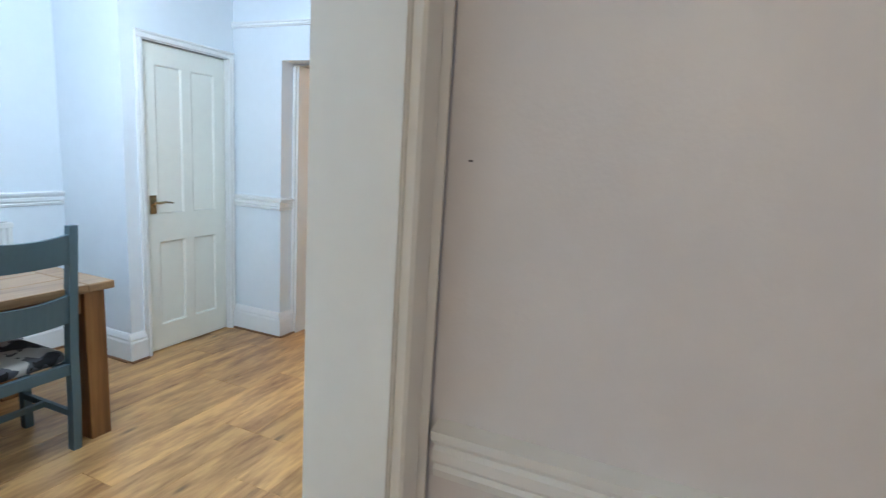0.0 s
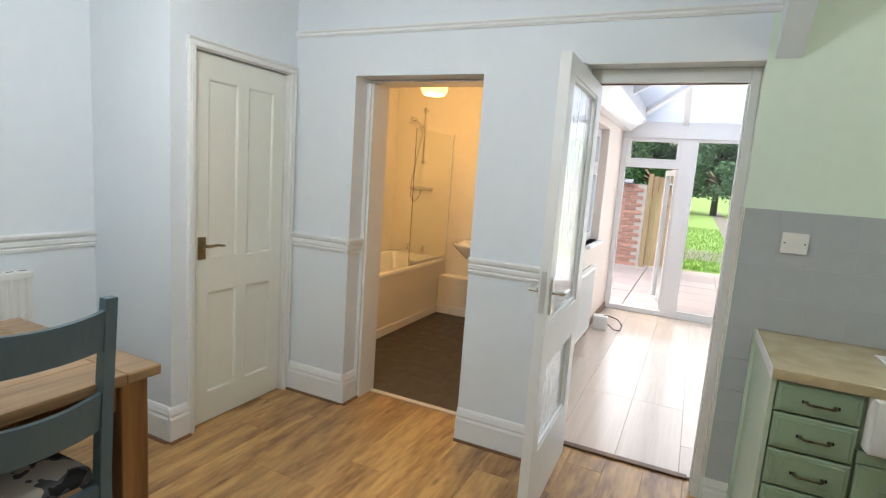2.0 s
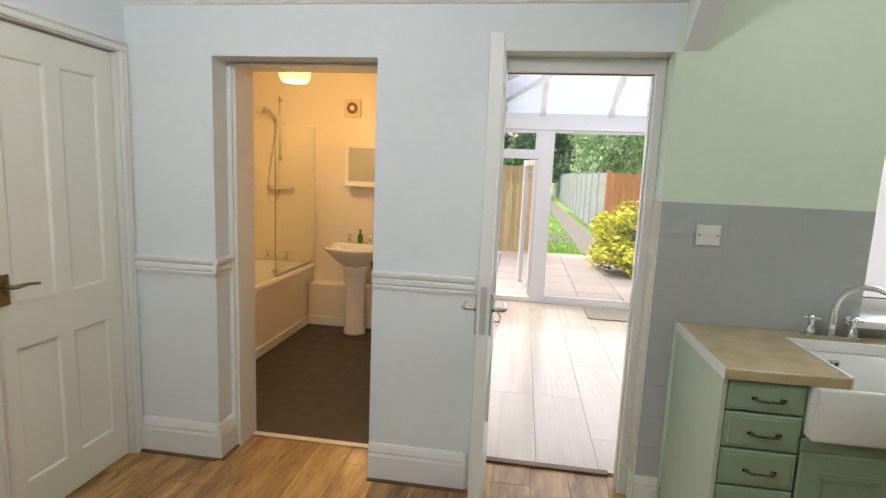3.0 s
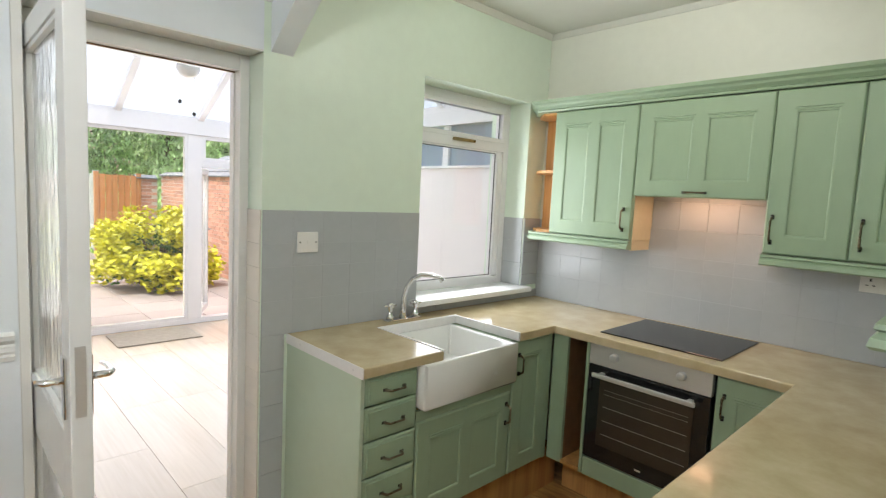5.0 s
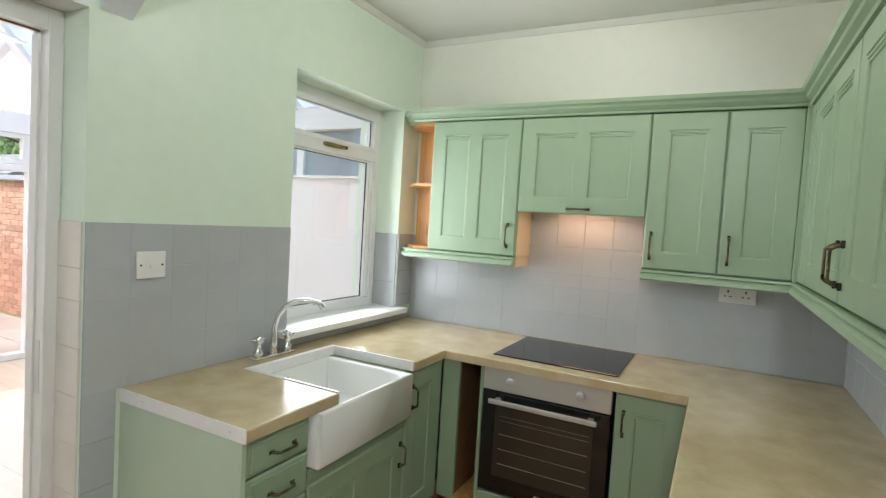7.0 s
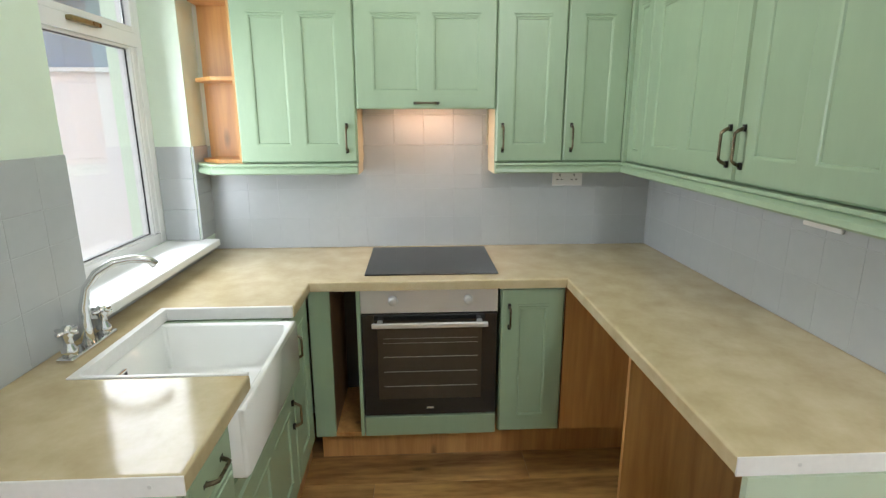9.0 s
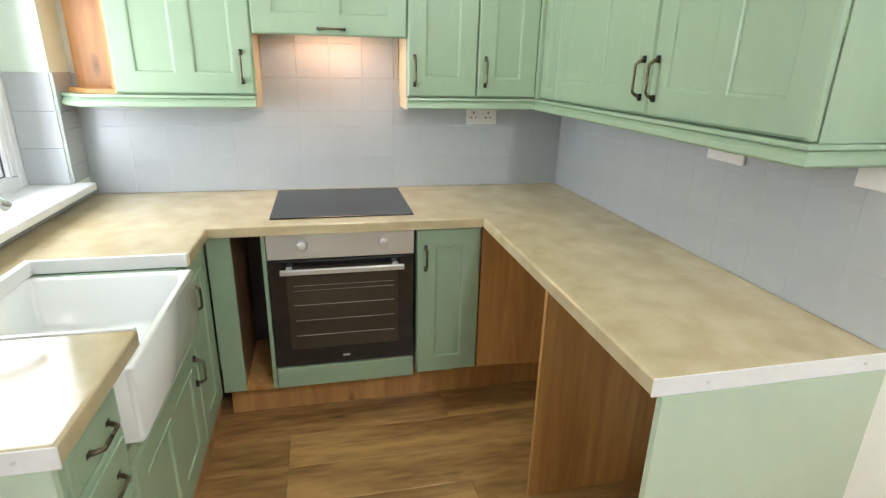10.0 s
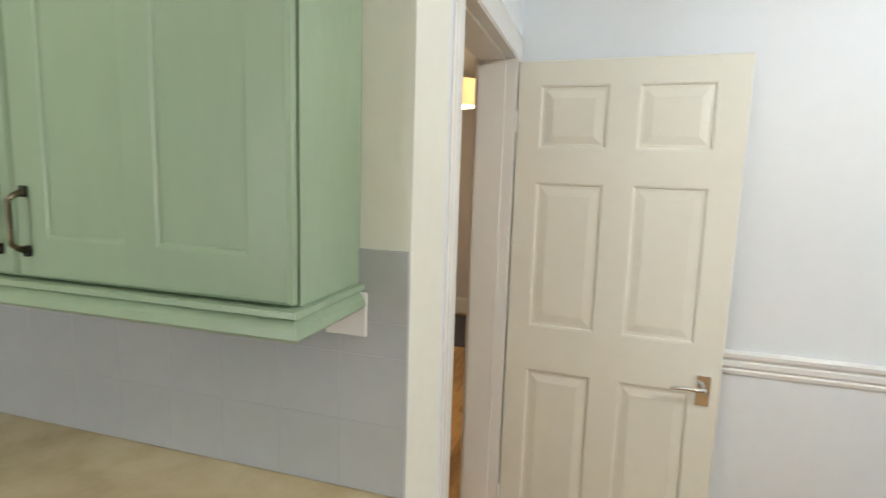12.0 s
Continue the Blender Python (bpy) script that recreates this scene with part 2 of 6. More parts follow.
GRIP = material("worn_dark_grip", (0.15, 0.122, 0.075), 0.3, metal=0.8, vary=0.5, scale=25)
BRASS = material("worn_brass_grip", (0.28, 0.22, 0.11), 0.3, metal=0.9, vary=0.3, scale=60)
BLACK_GLASS = material("black_glass", (0.012, 0.012, 0.013), 0.06, vary=0.1, scale=5)
OVEN_GLASS = material("smoked_oven_glass", (0.045, 0.035, 0.026), 0.08, vary=0.15, scale=5)
BLACK = material("black_plastic", (0.02, 0.02, 0.022), 0.4, vary=0.2, scale=20)
UPVC = material("white_upvc", (0.84, 0.84, 0.85), 0.21, vary=0.015, scale=4)
SOCKET_WHITE = material("white_socket_plastic", (0.80, 0.79, 0.76), 0.36, vary=0.02, scale=20)
PINK_WALL = material("pale_peach_paint", (0.80, 0.69, 0.60), 0.5, vary=0.03, scale=3, bump=0.1, bump_scale=120)
PANEL_WHITE = material("white_wall_panel", (0.86, 0.82, 0.84), 0.35, vary=0.02, scale=2)
BATH_WALL = material("bathroom_panel", (0.80, 0.76, 0.66), 0.36, vary=0.03, scale=3)
VINYL = material("dark_vinyl_floor", (0.050, 0.044, 0.042), 0.55, vary=0.2, scale=30, bump=0.1, bump_scale=200)
RAD_WHITE = material("radiator_enamel", (0.80, 0.80, 0.76), 0.36, vary=0.015, scale=6)
CHAIR_BLUE = material("blue_grey_chair_paint", (0.092, 0.140, 0.165), 0.42, vary=0.08, scale=12, bump=0.15, bump_scale=70, stretch=(1, 1, 0.3))
JACKET = material("navy_cloth", (0.008, 0.011, 0.018), 0.9, vary=0.2, scale=40, bump=0.5, bump_scale=200)
MIRROR = material("mirror_silver", (0.85, 0.85, 0.85), 0.02, metal=1.0, vary=0.0)
RUG = material("grey_rug", (0.10, 0.10, 0.12), 0.95, vary=0.3, scale=60, bump=0.6, bump_scale=300)
MAT = material("beige_doormat", (0.34, 0.30, 0.25), 0.95, vary=0.25, scale=60, bump=0.6, bump_scale=300)
BRICK = material("red_brick", (0.50, 0.28, 0.22), 0.85, vary=0.22, scale=18, bump=0.5, bump_scale=60, island=0.22)
MORTAR = material("lime_mortar", (0.55, 0.50, 0.46), 0.95, vary=0.15, scale=20, bump=0.5, bump_scale=80)
SLATE = material("slate_coping", (0.16, 0.18, 0.21), 0.6, vary=0.15, scale=10, bump=0.3, bump_scale=40)
PAVING = material("concrete_paving", (0.36, 0.31, 0.30), 0.85, vary=0.14, scale=8, bump=0.3, bump_scale=90, island=0.10)
GRASS = material("grass_blades", (0.26, 0.44, 0.08), 0.7, vary=0.3, scale=6, island=0.25)
LAWN = material("lawn_soil", (0.22, 0.36, 0.08), 0.95, vary=0.25, scale=2, bump=0.6, bump_scale=120)
GRAVEL = material("gravel_path", (0.20, 0.18, 0.16), 0.95, vary=0.3, scale=40, bump=0.8, bump_scale=150)
SHRUB_LEAF = material("golden_shrub_leaf", (0.62, 0.60, 0.045), 0.5, vary=0.2, scale=4, island=0.35)
SHRUB_GREEN = material("green_shrub_leaf", (0.07, 0.16, 0.03), 0.5, vary=0.2, scale=4, island=0.3)
CONIFER = material("conifer_foliage", (0.11, 0.21, 0.10), 0.8, vary=0.3, scale=3, island=0.35)
WILLOW = material("pale_tree_foliage", (0.45, 0.57, 0.32), 0.7, vary=0.3, scale=3, island=0.35)
BARK = material("bark", (0.10, 0.07, 0.05), 0.95, vary=0.3, scale=15, bump=0.8, bump_scale=30)
CONCRETE = material("grey_concrete_fence", (0.38, 0.39, 0.41), 0.9, vary=0.12, scale=8, bump=0.3, bump_scale=60, island=0.06)
POLY = sheet("polycarbonate_roof", (0.72, 0.77, 0.85), 0.28)
CLEAR = glass("clear_glass")
PATTERNED = glass("patterned_glass", 0.03, (0.95, 0.98, 0.96), 0.22, (38, 38, 7))
SCREEN_GLASS = glass("shower_screen_glass", 0.0, (0.93, 0.95, 0.92))
BATH_GLOBE = glow("lit_opal_globe", (1.0, 0.62, 0.22), 1.0)
LAMP_OPAL = glow("lit_opal_diffuser", (1.0, 0.97, 0.92), 1.2)
SHADE_LIT = glow("lit_fabric_shade", (1.0, 0.50, 0.10), 0.45)
OAK_FLOOR = wood("rustic_oak_laminate", (0.21, 0.094, 0.027), (0.61, 0.362, 0.132), 0.34, (15, 2.6, 15), 2.2, 0.14, 0.15, lo=0.34, hi=0.60)
PALE_FLOOR = wood("pale_oak_laminate", (0.60, 0.49, 0.39), (0.68, 0.57, 0.465), 0.2, (22, 1.2, 22), 0.0, 0.06, 0.3)
PINE = wood("orange_pine", (0.44, 0.20, 0.058), (0.66, 0.36, 0.125), 0.35, (20, 20, 1.3), 2.2, 0.06)
TABLE_TOP = wood("oiled_table_oak", (0.17, 0.09, 0.038), (0.38, 0.24, 0.115), 0.3, (22, 1.6, 22), 1.2, 0.10, 0.1)
TABLE_LEG = wood("table_leg_oak", (0.15, 0.062, 0.018), (0.31, 0.145, 0.045), 0.35, (24, 24, 1.5), 0.0, 0.06)
BEAD = wood("brown_floor_bead", (0.12, 0.06, 0.025), (0.24, 0.12, 0.05), 0.4, (5, 5, 5), 0.0, 0.1)
GATE_WOOD = wood("weathered_gate_boards", (0.34, 0.24, 0.12), (0.52, 0.40, 0.24), 0.8, (20, 20, 1.5), 0.0, 0.14)
ORANGE_WOOD = wood("orange_stained_boards", (0.46, 0.19, 0.08), (0.62, 0.30, 0.14), 0.75, (20, 20, 1.5), 0.0, 0.12)


def cushion_cloth():
    """Off-white cloth printed with large charcoal and grey patches."""
    m = bpy.data.materials.new("animal_print_cloth")
    m.use_nodes = True
    n, l = m.node_tree.nodes, m.node_tree.links
    b = n["Principled BSDF"]
    b.inputs["Roughness"].default_value = 0.9
    tc, t, r = n.new("ShaderNodeTexCoord"), n.new("ShaderNodeTexNoise"), n.new("ShaderNodeValToRGB")
    t.inputs["Scale"].default_value, t.inputs["Detail"].default_value = 7.0, 2.5
    l.new(tc.outputs["Object"], t.inputs["Vector"])
    l.new(t.outputs["Fac"], r.inputs[0])
    r.color_ramp.interpolation = "CONSTANT"
    e = r.color_ramp.elements
    e[0].color, e[1].color, e[1].position = (0.018, 0.018, 0.02, 1), (0.10, 0.10, 0.11, 1), 0.46
    k = e.new(0.51)
    k.color = (0.50, 0.47, 0.43, 1)
    l.new(r.outputs[0], b.inputs["Base Color"])
    return m


CLOTH = cushion_cloth()

# ---- building helpers ----


def rect(bm, x0, y0, z0, x1, y1, z1, bevel=0.0):
    """An axis-aligned block added to bm, with its edges eased by bevel."""
    vs = [bm.verts.new((x, y, z)) for x in (x0, x1) for y in (y0, y1) for z in (z0, z1)]
    fs = [bm.faces.new([vs[i] for i in q]) for q in ((0, 1, 3, 2), (4, 6, 7, 5), (0, 4, 5, 1), (2, 3, 7, 6), (0, 2, 6, 4), (1, 5, 7, 3))]
    if bevel:
        es = list({e for f in fs for e in f.edges})
        bmesh.ops.bevel(bm, geom=es, offset=bevel, segments=2, affect="EDGES", profile=0.5)
    return bm


def block(x0, y0, z0, x1, y1, z1, bevel=0.0):
    return rect(bmesh.new(), min(x0, x1), min(y0, y1), min(z0, z1), max(x0, x1), max(y0, y1), max(z0, z1), bevel)


def data_of(name, bm, mat, smooth=False):
    bmesh.ops.recalc_face_normals(bm, faces=bm.faces)
    me = bpy.data.meshes.new(name)
    bm.to_mesh(me)
    bm.free()
    me.materials.append(mat)
    if smooth:
        for p in me.polygons:
            p.use_smooth = True
    return me


def part(name, bm, mat, parent, label="", smooth=False):
    ob = new(name, data_of(name, bm, mat, smooth))
    ob.parent = parent
    return tagged(ob, label)


def solid(name, bm, mat, label, category, kind="", group="", m=None, smooth=False):
    ob = new(name, data_of(name, bm, mat, smooth))
    if m is not None:
        ob.matrix_world = m
    return tagged(ob, label, category, group, kind)


def thing(name, m, label, category, group="", kind=""):
    ob = new(name)
    ob.empty_display_size = 0.1
    ob.matrix_world = m
    return tagged(ob, label, category, group, kind)


def tube(points, radius, sides=10, bm=None):
    """A round bar along points; radius may be one number or one a point."""
    bm = bm or bmesh.new()
    pts = [Vector(p) for p in points]
    rad = radius if isinstance(radius, (list, tuple)) else [radius] * len(pts)
    rings, side = [], None
    for i, p in enumerate(pts):
        d = (pts[min(i + 1, len(pts) - 1)] - pts[max(i - 1, 0)]).normalized()
        if side is None:
            side = d.orthogonal().normalized()
        side = (side - d * side.dot(d)).normalized()
        up = d.cross(side)
        rings.append([bm.verts.new(p + rad[i] * (math.cos(a) * side + math.sin(a) * up)) for a in (2 * math.pi * k / sides for k in range(sides))])
    for a, b in zip(rings, rings[1:]):
        for k in range(sides):
            bm.faces.new((a[k], a[(k + 1) % sides], b[(k + 1) % sides], b[k]))
    bm.faces.new(rings[0][::-1])
    bm.faces.new(rings[-1])
    return bm


def turned(profile, sides=24, bm=None, centre=(0, 0, 0), sx=1.0, sy=1.0):
    """A lathe shape from (radius, height) pairs."""
    bm = bm or bmesh.new()
    c = Vector(centre)
    rings = [[bm.verts.new(c + Vector((r * sx * math.cos(a), r * sy * math.sin(a), z))) for a in (2 * math.pi * k / sides for k in range(sides))] for r, z in profile]
    for a, b in zip(rings, rings[1:]):
        for k in range(sides):
            bm.faces.new((a[k], a[(k + 1) % sides], b[(k + 1) % sides], b[k]))
    bm.faces.new(rings[0][::-1])
    bm.faces.new(rings[-1])
    return bm


def extruded(outline, along0, along1, axis="x", bm=None):
    """A closed outline swept straight. axis x: outline is (y, z); y: (x, z); z: (x, y)."""
    bm = bm or bmesh.new()
    put = {"x": lambda s, a, b: (s, a, b), "y": lambda s, a, b: (a, s, b), "z": lambda s, a, b: (a, b, s)}[axis]
    r0 = [bm.verts.new(put(along0, a, b)) for a, b in outline]
    r1 = [bm.verts.new(put(along1, a, b)) for a, b in outline]
    k = len(outline)
    for i in range(k):
        bm.faces.new((r0[i], r0[(i + 1) % k], r1[(i + 1) % k], r1[i]))
    bm.faces.new(r0[::-1])
    bm.faces.new(r1)
    return bm


def panelled(w, h, t, panels, recess=0.008, slope=0.012, raised=0.0, edge=0.004, both=False):
    """A framed leaf: x from 0 to w, z from 0 to h, front at y = 0, back at y = t, with sunk panels (x0, z0, x1, z1)."""
    bm = bmesh.new()
    def side(y, s):
        xs = sorted({edge, w - edge, *(p[0] for p in panels), *(p[2] for p in panels)})
        zs = sorted({edge, h - edge, *(p[1] for p in panels), *(p[3] for p in panels)})
        grid = {(x, z): bm.verts.new((x, y, z)) for x in xs for z in zs}
        for x0, x1 in zip(xs, xs[1:]):
            for z0, z1 in zip(zs, zs[1:]):
                if not any(p[0] - 1e-6 <= x0 and x1 <= p[2] + 1e-6 and p[1] - 1e-6 <= z0 and z1 <= p[3] + 1e-6 for p in panels):
                    bm.faces.new((grid[x0, z0], grid[x1, z0], grid[x1, z1], grid[x0, z1]))
        for a, c, b, d in panels:
            steps = [(0, 0), (slope * 0.35, recess * 0.25), (slope * 0.5, recess), (slope, recess)]
            if raised:
                steps += [(slope + 0.028, recess - raised)]
            rings = []
            for i, dep in steps:
                yy = y + s * dep
                rings.append([bm.verts.new(v) for v in ((a + i, yy, c + i), (b - i, yy, c + i), (b - i, yy, d - i), (a + i, yy, d - i))])
            for r, q in zip(rings, rings[1:]):
                for k in range(4):
                    bm.faces.new((r[k], r[(k + 1) % 4], q[(k + 1) % 4], q[k]))
            bm.faces.new(rings[-1])
        lo = [bm.verts.new(v) for v in ((edge, y, edge), (w - edge, y, edge), (w - edge, y, h - edge), (edge, y, h - edge))]
        hi = [bm.verts.new(v) for v in ((0, y + s * edge, 0), (w, y + s * edge, 0), (w, y + s * edge, h), (0, y + s * edge, h))]
        for k in range(4):
            bm.faces.new((lo[k], lo[(k + 1) % 4], hi[(k + 1) % 4], hi[k]))
        return hi
    f = side(0, 1)
    if both:
        g = side(t, -1)
    else:
        g = [bm.verts.new(v) for v in ((0, t, 0), (w, t, 0), (w, t, h), (0, t, h))]
        bm.faces.new(g[::-1])
    for k in range(4):
        bm.faces.new((f[k], f[(k + 1) % 4], g[(k + 1) % 4], g[k]))
    bmesh.ops.remove_doubles(bm, verts=bm.verts, dist=1e-5)
    return bm


def bow_handle(parent, at, length, upright=True):
    """A bowed grip on two feet, its front towards -y."""
    h, n = length / 2, 14
    line = []
    for i in range(n + 1):
        s = -1 + 2 * i / n
        line.append((s * h, -0.006 - 0.024 * min(1.0, (1 - s * s) * 2.2) ** 0.8))
    put = (lambda s, d: (at[0], at[1] + d, at[2] + s)) if upright else (lambda s, d: (at[0] + s, at[1] + d, at[2]))
    grip = part("handle", tube([put(s, d) for s, d in line], [0.0042 + 0.0018 * (abs(s) / h) ** 4 for s, d in line], 8), GRIP, parent, "worn dark brass bow handle", True)
    for s in (-h, h):
        x, y, z = put(s, 0)
        a, b = (0.006, 0.010) if upright else (0.010, 0.006)
        part("foot", block(x - a, y - 0.009, z - b, x + a, y, z + b, 0.002), PEWTER, parent)
    return grip

# ---- structure ----
N, NB, EAST, SOUTH, WEST = 4.768, 5.07, 0.17, 2.65, -4.745
DS, TOP = 1.48, 2.52


def wall(name, blocks, mat, label, category="wall"):
    bm = bmesh.new()
    for b in blocks:
        rect(bm, *b)
    return solid(name, bm, mat, label, category, "structure")


wall("wall_north_dining", [(-5.0, N, 0, -3.70, NB, 2.7), (-3.70, N, 1.99, -2.91, NB, 2.7), (-2.91, N, 0, -2.42, NB, 2.7),
                           (-2.42, N, 2.03, -1.665, NB, 2.7)], WHITE_WALL, "white painted plaster wall with two door openings")
wall("wall_north_kitchen", [(-1.665, N, 0, -0.845, NB, 2.7), (-0.845, N, 0, 0.0, NB, 0.955), (-0.845, N, 2.09, 0.0, NB, 2.7), (0.0, N, 0, EAST, NB, 2.7)],
     MINT_WALL, "pale mint painted wall around the kitchen window")
wall("wall_east_kitchen", [(EAST, 2.40, 0, EAST + 0.25, NB, 2.7)], CREAM_WALL, "cream painted kitchen wall above green cabinets")
wall("wall_south_kitchen", [(-1.55, 2.44, 0, EAST, SOUTH, 2.7)], CREAM_WALL, "cream painted kitchen wall beside the doorway")
wall("wall_hall_north", [(-1.41, 2.43, 0, 2.2, 2.44, 2.7)], HALL_WALL, "grey-lilac painted hall wall with a dado rail")
wall("wall_doorway", [(-1.55, 2.36, 0, -1.41, 2.44, 2.7), (-1.55, 1.545, 2.0, -1.41, 2.36, 2.7), (-1.55, -2.1, 0, -1.41, 1.545, 2.7)],
     WHITE_WALL, "white wall with the doorway from the hall")
wall("wall_south_dining", [(WEST, DS - 0.2, 0, -1.55, DS, 2.7)], WHITE_WALL, "white dining wall behind the open door")
wall("wall_west_dining", [(WEST - 0.25, DS - 0.2, 0, WEST, N, 2.7)], WHITE_WALL, "white dining wall with radiator and dado rail")
wall("wall_cupboard_side", [(WEST, 3.91, 0, -4.14, 4.01, 2.7)], WHITE_WALL, "white side of the built-in cupboard")
wall("wall_cupboard_front", [(-4.24, 4.01, 0, -4.14, 4.045, 2.7), (-4.24, 4.045, 2.0, -4.14, 4.715, 2.7), (-4.24, 4.715, 0, -4.14, N, 2.7)],
     WHITE_WALL, "white cupboard front around a panelled door")
wall("wall_hall_east", [(2.2, -2.3, 0, 2.4, 2.6, 2.7)], HALL_WALL, "plain pinkish hall wall")
wall("wall_hall_south", [(-1.55, -2.3, 0, 2.2, -2.1, 2.7)], HALL_WALL, "plain pinkish hall wall")
solid("ceiling", block(-5.0, -2.3, TOP, 2.4, NB, TOP + 0.16), CEILING, "off-white painted ceiling", "ceiling", "structure")

# the beam between dining area and kitchen, with arched ends
def spring(d):
    return 2.03 + 0.42 * math.sin(math.pi / 2 * min(1.0, d / 0.8))


arch = [(2.66, TOP)] + [(2.66 + 0.8 * k / 14, spring(0.8 * k / 14)) for k in range(15)]
arch += [(N - 0.002 - 0.8 * k / 14, spring(0.8 * k / 14)) for k in range(14, -1, -1)] + [(N - 0.002, TOP)]
solid("beam", extruded(arch, -1.637, -1.545, "x"), WHITE_WALL, "white plastered beam with arched ends between kitchen and dining area", "beam", "structure")


def moulding(name, outline, runs, mat, label, category="trim"):
    """runs: (axis, from, to, wall line, side): outline is (distance from wall, height)."""
    for axis, a, b, line, side in runs:
        solid(name, extruded([(line + side * d, z) for d, z in outline], a, b, axis), mat, label, category, "structure")


SKIRT = [(0, 0.012), (0.022, 0.012), (0.022, 0.125), (0.017, 0.138), (0.019, 0.150), (0.012, 0.172), (0.006, 0.184), (0, 0.187)]
DADO = [(0, 0.951), (0.010, 0.955), (0.014, 0.968), (0.009, 0.974), (0.018, 0.984), (0.018, 1.000), (0.012, 1.006), (0.026, 1.020), (0.028, 1.034), (0, 1.041)]
RAIL = [(0, 2.212), (0.012, 2.214), (0.018, 2.224), (0.014, 2.234), (0.022, 2.242), (0.022, 2.250), (0, 2.254)]
FLOOR_BEAD = [(0, 0.0), (0.036, 0.0), (0.034, 0.007), (0.028, 0.011), (0, 0.012)]
LOW = [("x", -4.139, -3.70, N, -1), ("x", -2.91, -2.432, N, -1), ("x", WEST, -4.141, 3.91, -1), ("y", DS, 3.888, WEST, 1),
       ("x", WEST, -1.552, DS, 1), ("y", 4.768 - 0.022, 4.90, -3.70, 1), ("y", 3.888, 4.008, -4.14, 1)]
moulding("baseboard", SKIRT, LOW, TRIM_WHITE, "tall white moulded skirting board", "baseboard")
moulding("trim", FLOOR_BEAD, LOW, BEAD, "thin brown bead along the floor edge")
moulding("trim", DADO, [("x", -4.139, -3.70, N, -1), ("x", -2.91, -2.432, N, -1), ("y", DS, 3.909, WEST, 1), ("y", N - 0.028, 4.90, -3.70, 1), ("x", -1.385, 2.2, 2.43, -1)], TRIM_WHITE, "white moulded dado rail")
moulding("trim", [(d, z - 0.095) for d, z in DADO], [("x", WEST, -1.552, DS, 1)], TRIM_WHITE, "white moulded dado rail behind the open door")
moulding("trim", RAIL, [("x", -4.139, -1.638, N, -1), ("y", DS, 3.909, WEST, 1), ("x", WEST, -1.552, DS, 1)], TRIM_WHITE, "white picture rail")
moulding("baseboard", SKIRT, [("x", -1.664, -1.565, N, -1)], TRIM, "short white skirting beside the door", "baseboard")
moulding("trim", [(0, 2.488), (0.008, 2.49), (0.022, 2.512), (0.022, 2.519), (0, 2.519)],
         [("x", -1.545, EAST, N, -1), ("y", SOUTH, N, EAST, -1), ("x", -1.545, EAST, SOUTH, 1)], CEILING, "slim coving at the kitchen ceiling")


def door_frame(name, m, w, h, depth, face, label, stop=0.45, both=False):
    """A lining with moulded architraves; opening 0..w along x, front at y = 0, going back to depth."""
    f = thing(name, m, label, "door frame", kind="structure")
    part("jamb", block(-0.03, 0, 0, 0, depth, h + 0.03), TRIM, f)
    part("jamb", block(w, 0, 0, w + 0.03, depth, h + 0.03), TRIM, f)
    part("head", block(0, 0, h, w, depth, h + 0.03), TRIM, f)
    bm = bmesh.new()
    for a, b in (((0, depth * stop, 0), (0.007, depth - 0.001, h)), ((w - 0.007, depth * stop, 0), (w, depth - 0.001, h)), ((0.007, depth * stop, h - 0.007), (w - 0.007, depth - 0.001, h))):
        rect(bm, *a, *b)
    if stop:
        part("door_stop", bm, TRIM, f)
    prof = [(0.0, 0.0), (0.0, -0.012), (0.006, -0.016), (face * 0.55, -0.016), (face * 0.62, -0.011), (face * 0.8, -0.020), (face, -0.014), (face, 0.0)]
    for yy, s in (((0, 0.3 if both else 1),) + (((depth, -1),) if both else ())):
        fl = (lambda d: yy + d * s)
        part("architrave", extruded([(-0.006 - a, fl(d)) for a, d in prof], 0, h + 0.006, "z"), TRIM, f)
        part("architrave", extruded([(w + 0.006 + a, fl(d)) for a, d in prof], 0, h + 0.006, "z"), TRIM, f)
        part("architrave", extruded([(fl(d), h + 0.006 + a) for a, d in prof], -0.006 - face, w + 0.006 + face, "x"), TRIM, f)
    return f


door_frame("door_frame_1", pose(-4.14, 4.05, 0, 0, 0, 90), 0.66, 1.992, 0.098, 0.045, "cream painted frame of the cupboard door")
# conservatory doorway, deep plaster reveal with a timber frame
cf = thing("door_frame_2", pose(0, 0, 0), "cream gloss frame set back in the conservatory doorway", "door frame", kind="structure")
part("jamb", block(-1.705, 4.89, 0, -1.666, 4.975, 2.024, 0.003), TRIM, cf)
part("jamb", block(-2.420, N + 0.002, 0, -2.392, 4.975, 2.024, 0.003), TRIM, cf)
part("head", block(-2.392, 4.89, 1.962, -1.705, 4.975, 2.024, 0.003), TRIM, cf)
part("lining", block(-2.392, N - 0.001, 2.024, -1.666, 4.975, 2.030), TRIM, cf)
part("door_stop", block(-1.712, 4.935, 0, -1.705, 4.972, 1.955, 0.001), TRIM, cf)
part("weather_strip", block(-2.392, 4.925, 1.957, -1.712, 4.932, 1.962), BEAD, cf, "dark worn draught strip under the head")
part("latch_plate", block(-1.7075, 4.905, 0.90, -1.705, 4.925, 1.06), STEEL, cf)
door_frame("door_frame_3", pose(-1.55, 2.33, 0, 0, 0, -90), 0.755, 1.97, 0.14, 0.085, "cream gloss frame of the hall doorway", stop=0.27, both=True)
bath_frame = thing("door_frame_4", pose(0, 0, 0), "cream painted lining of the bathroom opening", "door frame", kind="structure")
